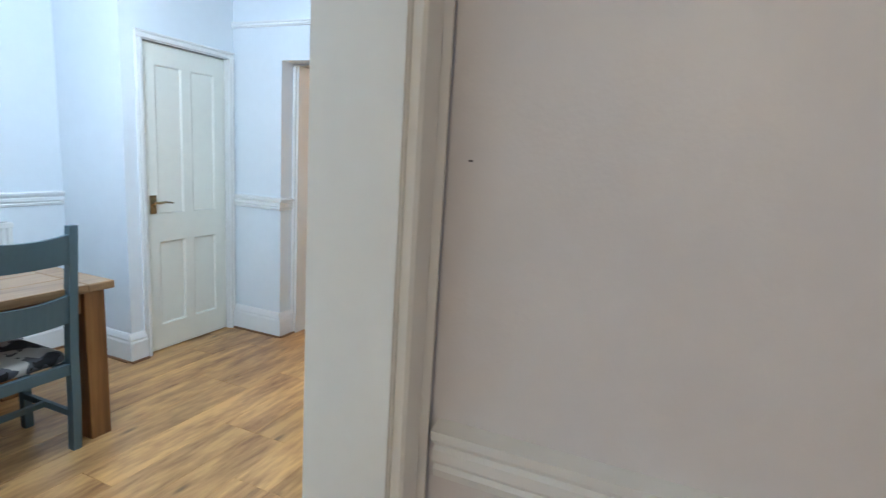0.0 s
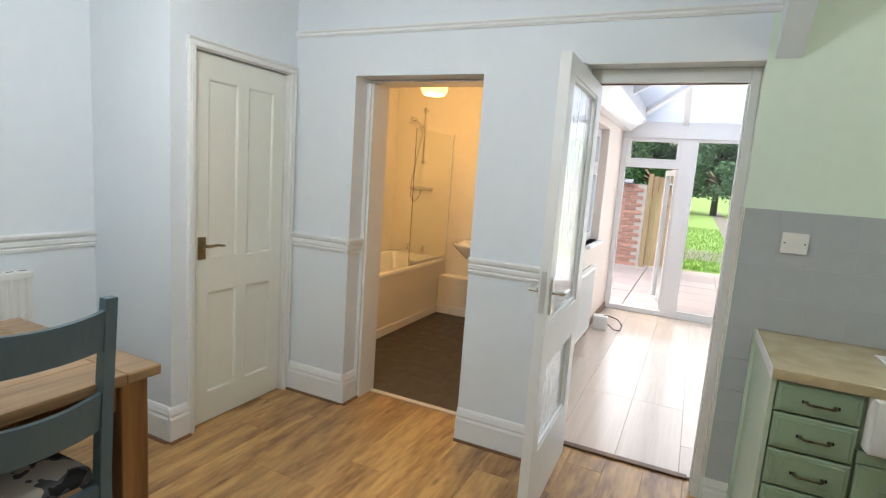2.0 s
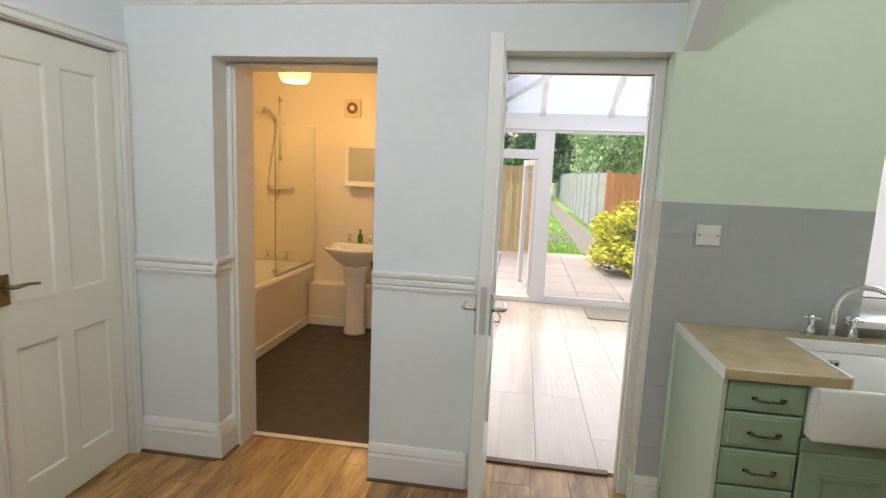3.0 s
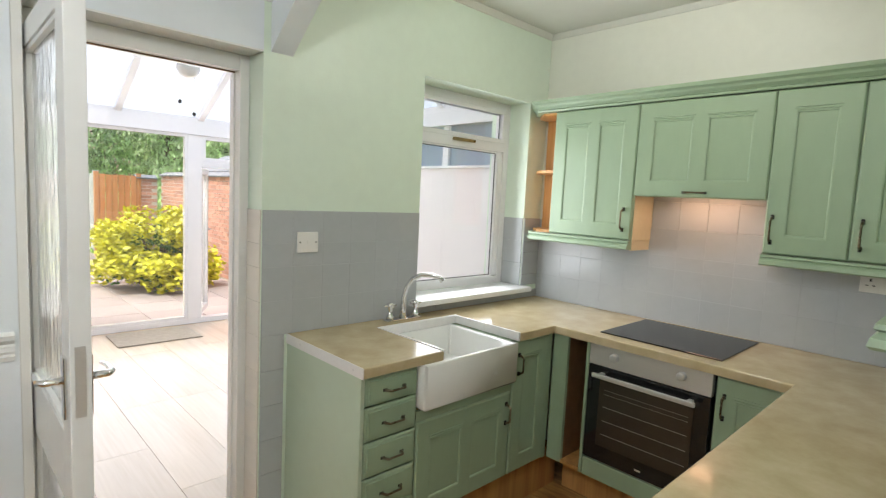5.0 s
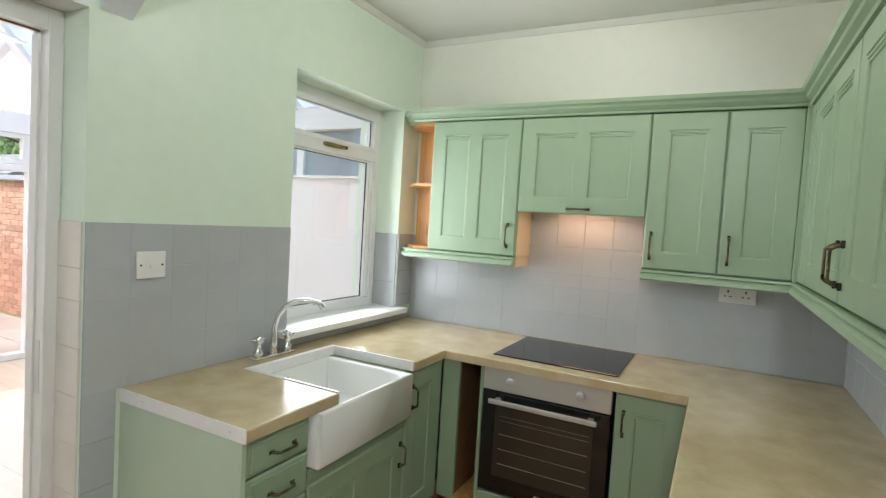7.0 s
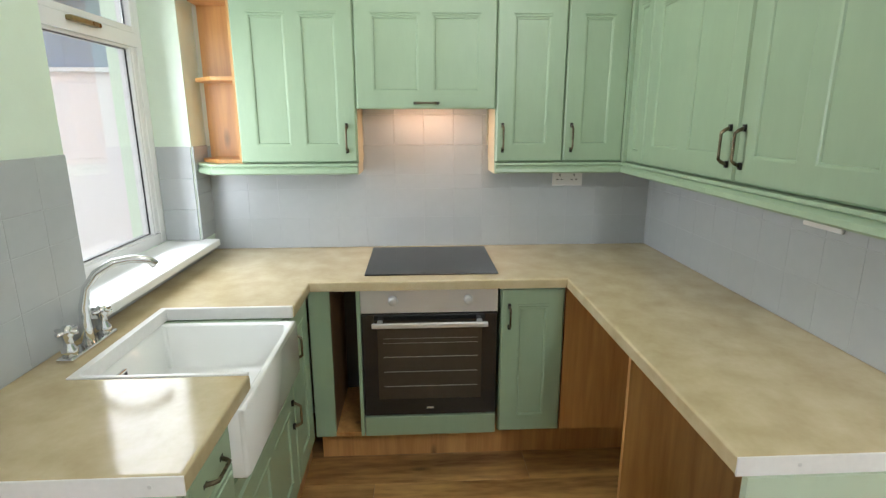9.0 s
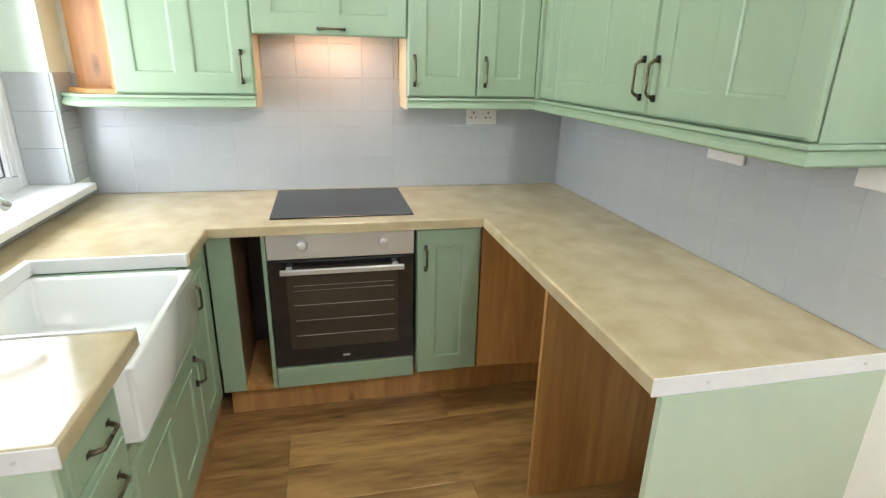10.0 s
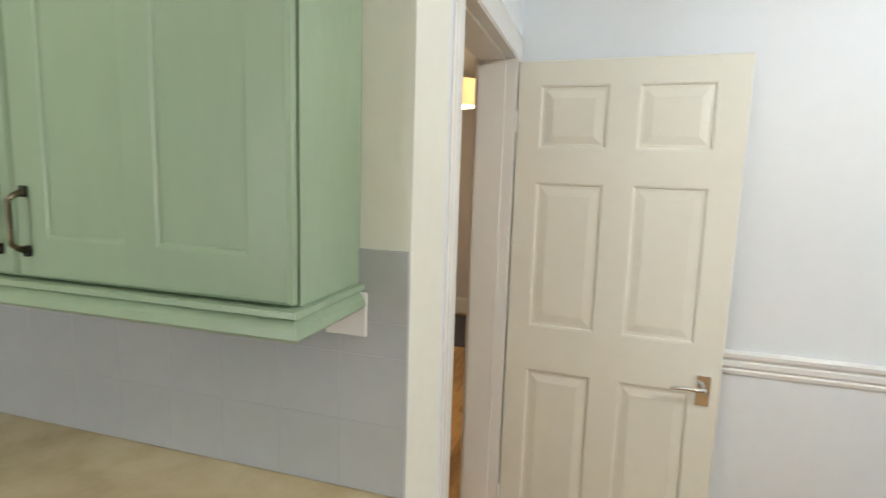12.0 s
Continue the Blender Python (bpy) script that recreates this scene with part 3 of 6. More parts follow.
part("jamb", block(-3.70, 4.90, 0, -3.66, NB, 1.985), TRIM, bath_frame)
part("jamb", block(-2.95, 4.90, 0, -2.912, NB, 1.985), TRIM, bath_frame)
part("head", block(-3.66, 4.90, 1.976, -2.95, NB, 1.985), TRIM, bath_frame)
part("architrave", block(-3.70, 4.885, 0.0, -3.675, 4.90, 1.97, 0.004), TRIM, bath_frame)
solid("trim", block(-3.66, 5.02, 0.0, -2.95, 5.06, 0.008, 0.003), STEEL, "pale metal threshold strip at the bathroom", "threshold", "structure")
solid("trim", block(-2.392, 5.03, 0.0, -1.72, 5.075, 0.012, 0.004), BEAD, "brown wooden threshold of the conservatory", "threshold", "structure")

# ---- floors: base slabs; the planks are laid at the end ----
floor = solid("floor", block(-5.0, -2.3, -0.13, 2.4, NB, -0.012), BEAD, "rustic oak laminate plank floor", "floor", "structure")
bath_floor = solid("floor_bathroom", block(-5.05, NB, -0.13, -2.72, 7.45, 0.001), VINYL, "dark brown vinyl bathroom floor", "floor", "structure")
cons_floor = solid("floor_conservatory", block(-2.72, NB, -0.13, 0.32, 8.80, -0.010), BEAD, "pale oak laminate plank floor, bright with daylight", "floor", "structure")

# ---- doors ----


def lever(parent, x, z, y, side, out, chrome=CHROME, plate=(0.042, 0.15)):
    """A lever on a back plate; side: +1 or -1 in y for the face it sits on; out: the way the lever points in x."""
    p = part("door_handle", block(x - plate[0] / 2, y, z - plate[1] * 0.62, x + plate[0] / 2, y + side * 0.008, z + plate[1] * 0.38, 0.002), chrome, parent, "metal lever handle on a back plate")
    part("lever", tube([(x, y, z), (x, y + side * 0.045, z), (x + out * 0.012, y + side * 0.052, z), (x + out * 0.06, y + side * 0.052, z + 0.003), (x + out * 0.11, y + side * 0.05, z - 0.004)], [0.010, 0.009, 0.009, 0.007, 0.006], 10), chrome, p, "", True)
    return p


d1 = thing("door_1", pose(-4.165, 4.053, 0.006, 0, 0, 90), "closed cream four-panel cupboard door", "door", kind="structure")
leaf = part("leaf", panelled(0.654, 1.98, 0.035, [(0.095, 0.17, 0.295, 0.74), (0.365, 0.17, 0.56, 0.74), (0.095, 0.92, 0.295, 1.86), (0.365, 0.92, 0.56, 1.86)], 0.012, 0.02), DOOR_PAINT, d1)
lever(d1, 0.055, 1.0, 0.0, -1, 1, BRASS, (0.045, 0.12))
for z in (0.25, 1.72):
    part("hinge", tube([(0.657, -0.003, z), (0.657, -0.003, z + 0.075)], 0.006, 8), TRIM, d1)

# six-panel door standing open against the dining side of the doorway
d2 = thing("door_2", pose(-1.559, 1.562, 0.006, 0, 0, 180 - 2), "open cream six-panel hall door with chrome lever", "door", kind="structure")
W6 = 0.762
xa, xb, xc, xd = 0.080, 0.325, 0.42, 0.668
part("leaf", panelled(W6, 1.955, 0.036, [(xa, 0.20, xb, 0.80), (xc, 0.20, xd, 0.80), (xa, 0.97, xb, 1.52), (xc, 0.97, xd, 1.52), (xa, 1.64, xb, 1.87), (xc, 1.64, xd, 1.87)], 0.008, 0.021, 0.006), DOOR_PAINT, d2)
lever(d2, W6 - 0.055, 0.825, 0.0, -1, -1, CHROME, (0.045, 0.11))
for z in (0.22, 1.70):
    part("hinge", tube([(-0.004, -0.004, z), (-0.004, -0.004, z + 0.075)], 0.006, 8), TRIM, d2)

# glazed conservatory door, open towards the camera: local x runs from hinge to free edge
hx, hy, fx, fy = -2.388, 4.952, -2.376, 4.205
d3 = thing("door_3", pose(hx, hy, 0.008, 0, 0, math.degrees(math.atan2(fy - hy, fx - hx))), "open white part-glazed door with patterned glass panes", "door", kind="structure")
W3, H3, T3 = math.hypot(fx - hx, fy - hy), 1.948, 0.044
for nm, a in (("stile", (0, 0, 0, 0.115, T3, H3)), ("stile", (W3 - 0.09, 0, 0, W3, T3, H3)), ("top_rail", (0.115, 0, 1.880, W3 - 0.09, T3, H3)),
              ("lock_rail", (0.115, 0, 0.70, W3 - 0.09, T3, 0.88)), ("bottom_rail", (0.115, 0, 0, W3 - 0.09, T3, 0.31))):
    part(nm, block(*a, 0.002), TRIM_WHITE, d3)
for z0, z1 in ((0.31, 0.70), (0.88, 1.880)):
    pane = part("pane", block(0.115, 0.020, z0, W3 - 0.09, 0.025, z1), PATTERNED, d3, "rippled obscure glass")
    pane.visible_shadow = False
    for y0, y1 in ((0.005, 0.020), (0.025, 0.039)):
        bm = bmesh.new()
        for q in ((0.115, z0, 0.129, z1), (W3 - 0.104, z0, W3 - 0.09, z1), (0.129, z0, W3 - 0.104, z0 + 0.014), (0.129, z1 - 0.014, W3 - 0.104, z1)):
            rect(bm, q[0], y0, q[1], q[2], y1, q[3], 0.002)
        part("bead", bm, TRIM_WHITE, d3)
lever(d3, W3 - 0.045, 1.022, 0.0, -1, -1, CHROME, (0.032, 0.15))
lever(d3, W3 - 0.045, 1.022, T3, 1, -1, CHROME, (0.032, 0.15))
part("lock_plate", block(W3 - 0.001, 0.010, 0.94, W3 + 0.002, 0.032, 1.11), STEEL, d3)
for z in (0.20, 0.97, 1.70):
    part("hinge", tube([(-0.003, -0.004, z), (-0.003, -0.004, z + 0.09)], 0.007, 8), TRIM, d3)

# ---- kitchen window ----
win = thing("window_1", pose(0, 0, 0), "white two-light kitchen window over the sink", "window", kind="structure")
WY0, WY1 = 4.92, 4.98


def bars(x0, z0, x1, z1, t, y0, y1, bm=None):
    bm = bm or bmesh.new()
    for q in ((x0, z0, x0 + t, z1), (x1 - t, z0, x1, z1), (x0 + t, z0, x1 - t, z0 + t), (x0 + t, z1 - t, x1 - t, z1)):
        rect(bm, q[0], y0, q[1], q[2], y1, q[3], 0.003)
    return bm


part("window_frame", bars(-0.845, 0.985, 0.0, 2.09, 0.045, WY0, WY1), UPVC, win)
part("transom", block(-0.800, WY0 - 0.008, 1.795, -0.045, WY1, 1.85, 0.004), UPVC, win)
part("frame_post", block(-0.082, WY0 + 0.002, 1.035, -0.05, WY1 - 0.002, 1.800, 0.003), UPVC, win)
part("sash", bars(-0.795, 1.022, -0.082, 1.800, 0.014, WY0 + 0.004, WY1 - 0.004), UPVC, win)
part("sash", bars(-0.800, 1.85, -0.045, 2.045, 0.024, WY0 - 0.004, WY1 - 0.004), UPVC, win)
for z0, z1, t, xr in ((1.022, 1.800, 0.014, -0.082), (1.85, 2.045, 0.022, -0.05)):
    p = part("pane", block(-0.795 + t, 4.945, z0 + t, xr - t, 4.951, z1 - t), CLEAR, win)
    p.visible_shadow = False
    bm = bmesh.new()
    for q in ((-0.795 + t, z0 + t, -0.792 + t, z1 - t), (xr - 0.003 - t, z0 + t, xr - t, z1 - t), (-0.792 + t, z0 + t, xr - 0.003 - t, z0 + t + 0.003), (-0.792 + t, z1 - t - 0.003, xr - 0.003 - t, z1 - t)):
        rect(bm, q[0], 4.9395, q[1], q[2], 4.9445, q[3])
    part("gasket", bm, BLACK, win)
part("latch", block(-0.50, WY0 - 0.030, 1.825, -0.33, WY0 - 0.008, 1.842, 0.004), BRASS, win, "worn brass casement stay")
part("window_sill", block(-0.90, 4.695, 0.955, 0.03, WY0, 0.985, 0.006), TRIM_WHITE, win)

# ---- kitchen units ----
FZ, HZ = 0.225, 0.866


def leaf_door(parent, x0, z0, x1, z1, panels, y=0.0, t=0.02, stile=0.070, mid=0.062, name="door"):
    """A framed door with one or two sunk panels and a fine bead at each panel's head."""
    w, h = x1 - x0, z1 - z0
    n = panels
    pw = (w - 2 * stile - (n - 1) * mid) / n
    ps = [(stile + k * (pw + mid), stile, stile + k * (pw + mid) + pw, h - stile) for k in range(n)]
    bm = panelled(w, h, t, ps, 0.0065, 0.019, 0.0, 0.006)
    bmesh.ops.translate(bm, verts=bm.verts, vec=(x0, y, z0))
    d = part(name, bm, GREEN, parent)
    for p in ps:
        a, b, zt = x0 + p[0], x0 + p[2], z0 + p[3]
        prof = [(0.010, zt + 0.004), (-0.003, zt + 0.004), (-0.003, zt - 0.001), (0.001, zt - 0.003), (0.001, zt - 0.006), (-0.001, zt - 0.008), (-0.001, zt - 0.012), (0.003, zt - 0.014), (0.003, zt - 0.017), (0.002, zt - 0.019), (0.002, zt - 0.022), (0.010, zt - 0.024)]
        part("bead", extruded([(y + q, z) for q, z in prof], a - 0.006, b + 0.006, "x"), GREEN, d)
    return d


def base(name, m, w, label, depth=0.52, open_front=False, mat=GREEN):
    """A base unit: local x 0..w, door fronts at y = 0, carcass behind."""
    u = thing(name, m, label, "cabinet", "base units")
    part("side_panel", block(0, 0.022, FZ, 0.016, depth, HZ), mat, u)
    part("side_panel", block(w - 0.016, 0.022, FZ, w, depth, HZ), mat, u)
    part("bottom", block(0.016, 0.022, FZ, w - 0.016, depth, FZ + 0.016), PINE, u)
    part("back", block(0.016, depth - 0.008, FZ + 0.016, w - 0.016, depth, HZ), PINE, u)
    return u


FY, FX = 4.226, -0.400
# north run: drawers, sink unit, corner door
u = base("drawer_unit", pose(-1.530, FY, 0), 0.247, "sage green four-drawer base unit with dark bow handles")
part("end_panel", block(-0.016, 0.0, 0.0, -0.001, 0.54, HZ), PALE_GREEN, u, "plain pale green end panel")
for z0, z1 in ((0.757, 0.862), (0.625, 0.750), (0.490, 0.618), (0.354, 0.483), (0.230, 0.347)):
    bm = panelled(0.239, z1 - z0, 0.02, [(0.012, 0.012, 0.227, z1 - z0 - 0.012)], -0.004, 0.008, 0.0, 0.005)
    bmesh.ops.translate(bm, verts=bm.verts, vec=(0.004, 0, z0))
    dr = part("drawer_front", bm, GREEN, u)
    bow_handle(dr, (0.131, 0.004, (z0 + z1) / 2 - 0.004), 0.088, False)
u = base("sink_unit", pose(-1.281, FY, 0), 0.571, "sage green sink cabinet below a white Belfast sink")
part("rail", block(0.0, 0.004, 0.638, 0.571, 0.022, 0.678), GREEN, u)
dr = leaf_door(u, 0.004, 0.230, 0.567, 0.634, 2)
bow_handle(dr, (0.535, 0, 0.54), 0.088)
u = base("corner_unit", pose(-0.708, FY, 0), 0.278, "sage green narrow corner base cabinet")
dr = leaf_door(u, 0.004, 0.230, 0.274, 0.862, 1)
bow_handle(dr, (0.037, 0, 0.755), 0.088)
part("corner_post", block(0.278, 0.006, FZ, 0.306, 0.03, HZ), GREEN, u)
# east run
rot = lambda y: pose(FX, y, 0, 0, 0, -90)
u = thing("wine_gap_unit", rot(4.225), "green-framed open narrow gap with a pine bottom", "cabinet", "base units")
part("post", block(0.0, 0.004, FZ, 0.082, 0.022, HZ), GREEN, u)
part("side_panel", block(0.066, 0.022, FZ, 0.082, 0.40, HZ), BEAD, u)
part("side_panel", block(0.186, 0.002, FZ, 0.200, 0.40, HZ), GREEN, u)
part("bottom", block(0.082, 0.004, FZ, 0.186, 0.40, FZ + 0.016), PINE, u, "bare pine board")
part("back", block(0.082, 0.392, FZ + 0.016, 0.186, 0.40, HZ), BLACK, u)
ov = thing("oven", rot(4.022), "built-in stainless steel and black glass oven", "oven")
part("body", block(0.004, 0.03, 0.316, 0.540, 0.52, 0.864), BLACK, ov)
panel = part("control_panel", block(0.0, 0.0, 0.768, 0.544, 0.03, 0.865, 0.002), STEEL, ov, "brushed steel control panel")
for x in (0.128, 0.425):
    k = part("knob", tube([(x, 0.0, 0.822), (x, -0.022, 0.822), (x, -0.024, 0.822)], [0.019, 0.017, 0.012], 20), STEEL, panel, "", True)
od = part("oven_door", block(0.0, 0.002, 0.318, 0.544, 0.03, 0.764, 0.003), BLACK_GLASS, ov, "black glass oven door")
part("window", block(0.062, 0.0005, 0.392, 0.482, 0.0022, 0.705), OVEN_GLASS, od, "brown tinted viewing window")
for z in (0.45, 0.515, 0.580, 0.640, 0.660):
    part("rack", tube([(0.085, -0.0005, z), (0.465, -0.0005, z)], 0.0016 if z < 0.6 else 0.0009, 6), RACK, od)
bm = bmesh.new()
rect(bm, 0.045, -0.050, 0.722, 0.500, -0.036, 0.742, 0.003)
rect(bm, 0.065, -0.036, 0.726, 0.085, 0.002, 0.738)
rect(bm, 0.460, -0.036, 0.726, 0.480, 0.002, 0.738)
part("door_handle", bm, STEEL, od, "flat steel bar handle")
part("badge", block(0.258, 0.001, 0.345, 0.286, 0.0022, 0.353), STEEL, od)
part("plinth_drawer", block(0.0, 0.002, 0.222, 0.544, 0.022, 0.310, 0.004), GREEN, ov, "green filler below the oven")
u = base("oven_side_unit", rot(3.466), 0.262, "sage green single-door base cabinet beside the oven", 0.50)
dr = leaf_door(u, 0.002, 0.230, 0.258, 0.862, 1)
bow_handle(dr, (0.035, 0, 0.745), 0.088)
solid("plinth", block(-0.21, 2.66, 0.0, -0.195, 4.24, 0.222), PINE, "orange pine plinth below the base units", "plinth", "structure")
solid("plinth", block(-1.54, 4.29, 0.0, -0.21, 4.305, 0.222), PINE, "orange pine plinth below the base units", "plinth", "structure")
# south run: open space, pine panels
solid("blind_panel", block(-0.385, 2.66, 0.222, -0.370, 3.20, HZ), PINE, "orange pine panel closing the worktop corner", "panel")
solid("divider_panel", block(-0.905, 2.655, 0.0, -0.887, 3.14, HZ), PINE, "orange pine upright panel under the worktop", "panel")
solid("worktop_support", block(-1.556, 2.655, 0.0, -1.540, 3.19, HZ), PALE_GREEN, "pale green upright support under the worktop end", "support")
bag = bmesh.new()
rng = random.Random(5)
rings = []
for i, (r, z) in enumerate(((0.10, 0.002), (0.125, 0.02), (0.12, 0.10), (0.13, 0.16), (0.115, 0.205), (0.10, 0.195), (0.09, 0.14))):
    rings.append([bag.verts.new((r * (1 + rng.uniform(-0.10, 0.10)) * math.cos(a), 0.8 * r * (1 + rng.uniform(-0.1, 0.1)) * math.sin(a), z + (rng.uniform(-0.02, 0.02) if i > 2 else 0))) for a in (2 * math.pi * k / 18 for k in range(18))])
for a, b in zip(rings, rings[1:]):
    for k in range(18):
        bag.faces.new((a[k], a[(k + 1) % 18], b[(k + 1) % 18], b[k]))
bag.faces.new(rings[0][::-1])
bag.faces.new(rings[-1])
solid("plastic_bag", bag, BLACK, "crumpled open black plastic bag on the floor", "bag", m=pose(-1.30, 2.93, 0.001, 0, 0, 20), smooth=False)

# worktop with the sink notch
TZ0, TZ1 = 0.869, 0.906
outline = [(-1.548, N), (-1.548, 4.210), (-1.170, 4.210), (-1.170, 4.640), (-0.685, 4.640), (-0.685, 4.210), (-0.421, 4.210), (-0.421, 3.209), (-1.548, 3.209), (-1.548, SOUTH),
           (EAST, SOUTH), (EAST, N)]
bm = extruded(outline, TZ0, TZ1, "z")
bmesh.ops.recalc_face_normals(bm, faces=bm.faces)
edges = [e for e in bm.edges if all(v.co.z > TZ1 - 0.001 for v in e.verts) and not all(v.co.y > N - 0.001 for v in e.verts)]
bmesh.ops.bevel(bm, geom=edges, offset=0.008, segments=3, affect="EDGES", profile=0.6)
worktop = solid("worktop", bm, STONE_TOP, "polished beige stone-effect laminate worktop", "worktop")
for y0, y1 in ((4.208, N - 0.002), (SOUTH + 0.002, 3.211)):
    s = part("edging", block(-1.5515, y0, TZ0 - 0.002, -1.548, y1, TZ1 + 0.001, 0.001), EDGE_STRIP, worktop, "screwed white end strip")
    for y in (y0 + 0.06, y1 - 0.12):
        part("screw", tube([(-1.5515, y, 0.888), (-1.5525, y, 0.888)], 0.004, 8), STEEL, s)
bm = bmesh.new()
rect(bm, -1.173, 4.622, TZ0, -0.682, 4.6425, TZ1 + 0.003, 0.001)
rect(bm, -1.1725, 4.214, TZ0, -1.160, 4.622, TZ1 + 0.003, 0.001)
rect(bm, -0.695, 4.214, TZ0, -0.6825, 4.622, TZ1 + 0.003, 0.001)
part("edging", bm, EDGE_STRIP, worktop, "pale metal strip round the sink cut-out")

# Belfast sink
sink = thing("sink", pose(-1.272, 4.196, 0.682), "white glazed Belfast sink with a chrome overflow", "sink")
bm = bmesh.new()
SW, SD, SH, ST = 0.566, 0.45, 0.186, 0.024
def ring(i, z):
    return [bm.verts.new(v) for v in ((i, i, z), (SW - i, i, z), (SW - i, SD - i, z), (i, SD - i, z))]
rs = [ring(0.012, 0), ring(0, 0.012), ring(0, SH - 0.010), ring(0.006, SH - 0.002), ring(0.012, SH), ring(ST - 0.004, SH - 0.002), ring(ST, SH - 0.010), ring(ST + 0.008, 0.045), ring(ST + 0.04, 0.024)]
for a, b in zip(rs, rs[1:]):
    for k in range(4):
        bm.faces.new((a[k], a[(k + 1) % 4], b[(k + 1) % 4], b[k]))
bm.faces.new(rs[0][::-1])
bm.faces.new(rs[-1])
bmesh.ops.bevel(bm, geom=[e for e in bm.edges if abs(e.verts[0].co.z - e.verts[1].co.z) > 0.03], offset=0.014, segments=3, affect="EDGES")
part("basin", bm, CERAMIC, sink, "", True)
ofl = part("overflow", block(0.245, SD - ST - 0.016, 0.130, 0.290, SD - ST - 0.004, 0.158, 0.003), CHROME, sink, "chrome overflow with two slots")
for x in (0.251, 0.270):
    part("slot", block(x, SD - ST - 0.0175, 0.138, x + 0.013, SD - ST - 0.0158, 0.151), BLACK, ofl)

# bridge tap
tap = thing("mixer_tap", pose(-0.980, 4.700, TZ1), "chrome bridge mixer tap with cross-head handles", "tap")
part("base_plate", block(-0.105, -0.022, 0.0, 0.105, 0.022, 0.012, 0.004), CHROME, tap)
sp = [(0, 0, 0.01), (0, 0, 0.06), (0.0, -0.002, 0.115), (0.006, -0.012, 0.165), (0.022, -0.035, 0.203), (0.046, -0.07, 0.226), (0.075, -0.105, 0.229), (0.102, -0.138, 0.218), (0.112, -0.150, 0.202)]
part("spout", tube(sp, [0.019, 0.015, 0.012, 0.011, 0.011, 0.011, 0.011, 0.011, 0.013], 14), CHROME, tap, "curved swan-neck spout", True)
for x in (-0.078, 0.078):
    t = part("valve", turned([(0.019, 0.01), (0.020, 0.03), (0.012, 0.04), (0.012, 0.062), (0.016, 0.068), (0.015, 0.085), (0.008, 0.092)], 16, None, (x, 0, 0)), CHROME, tap, "", True)
    bm = tube([(x - 0.030, 0.006, 0.078), (x + 0.030, -0.006, 0.078)], 0.0055, 8)
    tube([(x - 0.006, -0.030, 0.078), (x + 0.006, 0.030, 0.078)], 0.0055, 8, bm)
    part("cross_handle", bm, CHROME, t, "", True)

# hob
hob = thing("hob", pose(0, 0, 0), "flat black ceramic hob set in the worktop", "hob")
part("glass_plate", block(-0.345, 3.470, TZ1, 0.122, 4.008, TZ1 + 0.006, 0.002), BLACK_GLASS, hob)
part("control_strip", block(-0.325, 3.58, TZ1 + 0.006, -0.30, 3.80, TZ1 + 0.0064), OVEN_GLASS, hob)

# wall units
UZ0, UZ1 = 1.330, 2.012
EXF, SYF = -0.062, 2.880


def wall_unit(name, m, w, depth, doors, label, z0=UZ0, ends=()):
    """doors: (x0, x1, panels, handle x or None, upright)."""
    u = thing(name, m, label, "cabinet", "wall units")
    bm = rect(bmesh.new(), 0, 0.022, z0 + (0.045 if z0 > 1.5 else 0), w, depth, UZ1)
    part("body", bm, GREEN, u)
    for x in ends:
        part("side_panel", block(x, 0.024, z0, x + 0.002, depth, 1.595), CREAM_BOARD, u, "cream board side beside the hood")
    for x0, x1, n, hxx, up in doors:
        d = leaf_door(u, x0 + 0.002, z0 + 0.004, x1 - 0.002, UZ1 - 0.004, n, stile=0.072 if x1 - x0 > 0.2 else 0.045)
        if hxx is not None:
            bow_handle(d, (hxx, 0, z0 + (0.105 if up else 0.028)), 0.105 if up else 0.09, up)
    return u


er = lambda y: pose(EXF, y, 0, 0, 0, -90)
EDEP = EAST - EXF - 0.002
wall_unit("wall_cabinet", er(4.540), 0.495, EDEP, [(0, 0.495, 2, 0.452, True)], "sage green wall cabinet with two sunk panels", ends=(0.495,))
wall_unit("hood_cabinet", er(4.045), 0.593, EDEP, [(0, 0.593, 2, 0.296, False)], "sage green lift-up cabinet over the hob", 1.552)
wall_unit("wall_cabinet", er(3.452), 0.296, EDEP, [(0, 0.296, 1, 0.030, True)], "narrow sage green wall cabinet with dark handle", ends=(-0.002,))
wall_unit("wall_cabinet", er(3.156), 0.266, EDEP, [(0, 0.266, 1, 0.034, True)], "narrow sage green wall cabinet with dark handle")
SDEP = SYF - SOUTH - 0.002
wall_unit("wall_cabinet", pose(EXF - 0.022, SYF, 0, 0, 0, 180), 0.80, SDEP, [(0.0, 0.165, 1, None, True), (0.165, 0.80, 2, 0.765, True)], "long sage green wall cabinet beside the corner")
wall_unit("wall_cabinet", pose(-0.885, SYF, 0, 0, 0, 180), 0.562, SDEP, [(0, 0.560, 2, 0.032, True)], "sage green end wall cabinet with plain side")
solid("corner_post", block(EXF - 0.024, SYF - 0.004, UZ0, EXF + 0.001, SYF + 0.014, UZ1, 0.002), GREEN, "narrow sage green post closing the wall cabinet corner", "post")
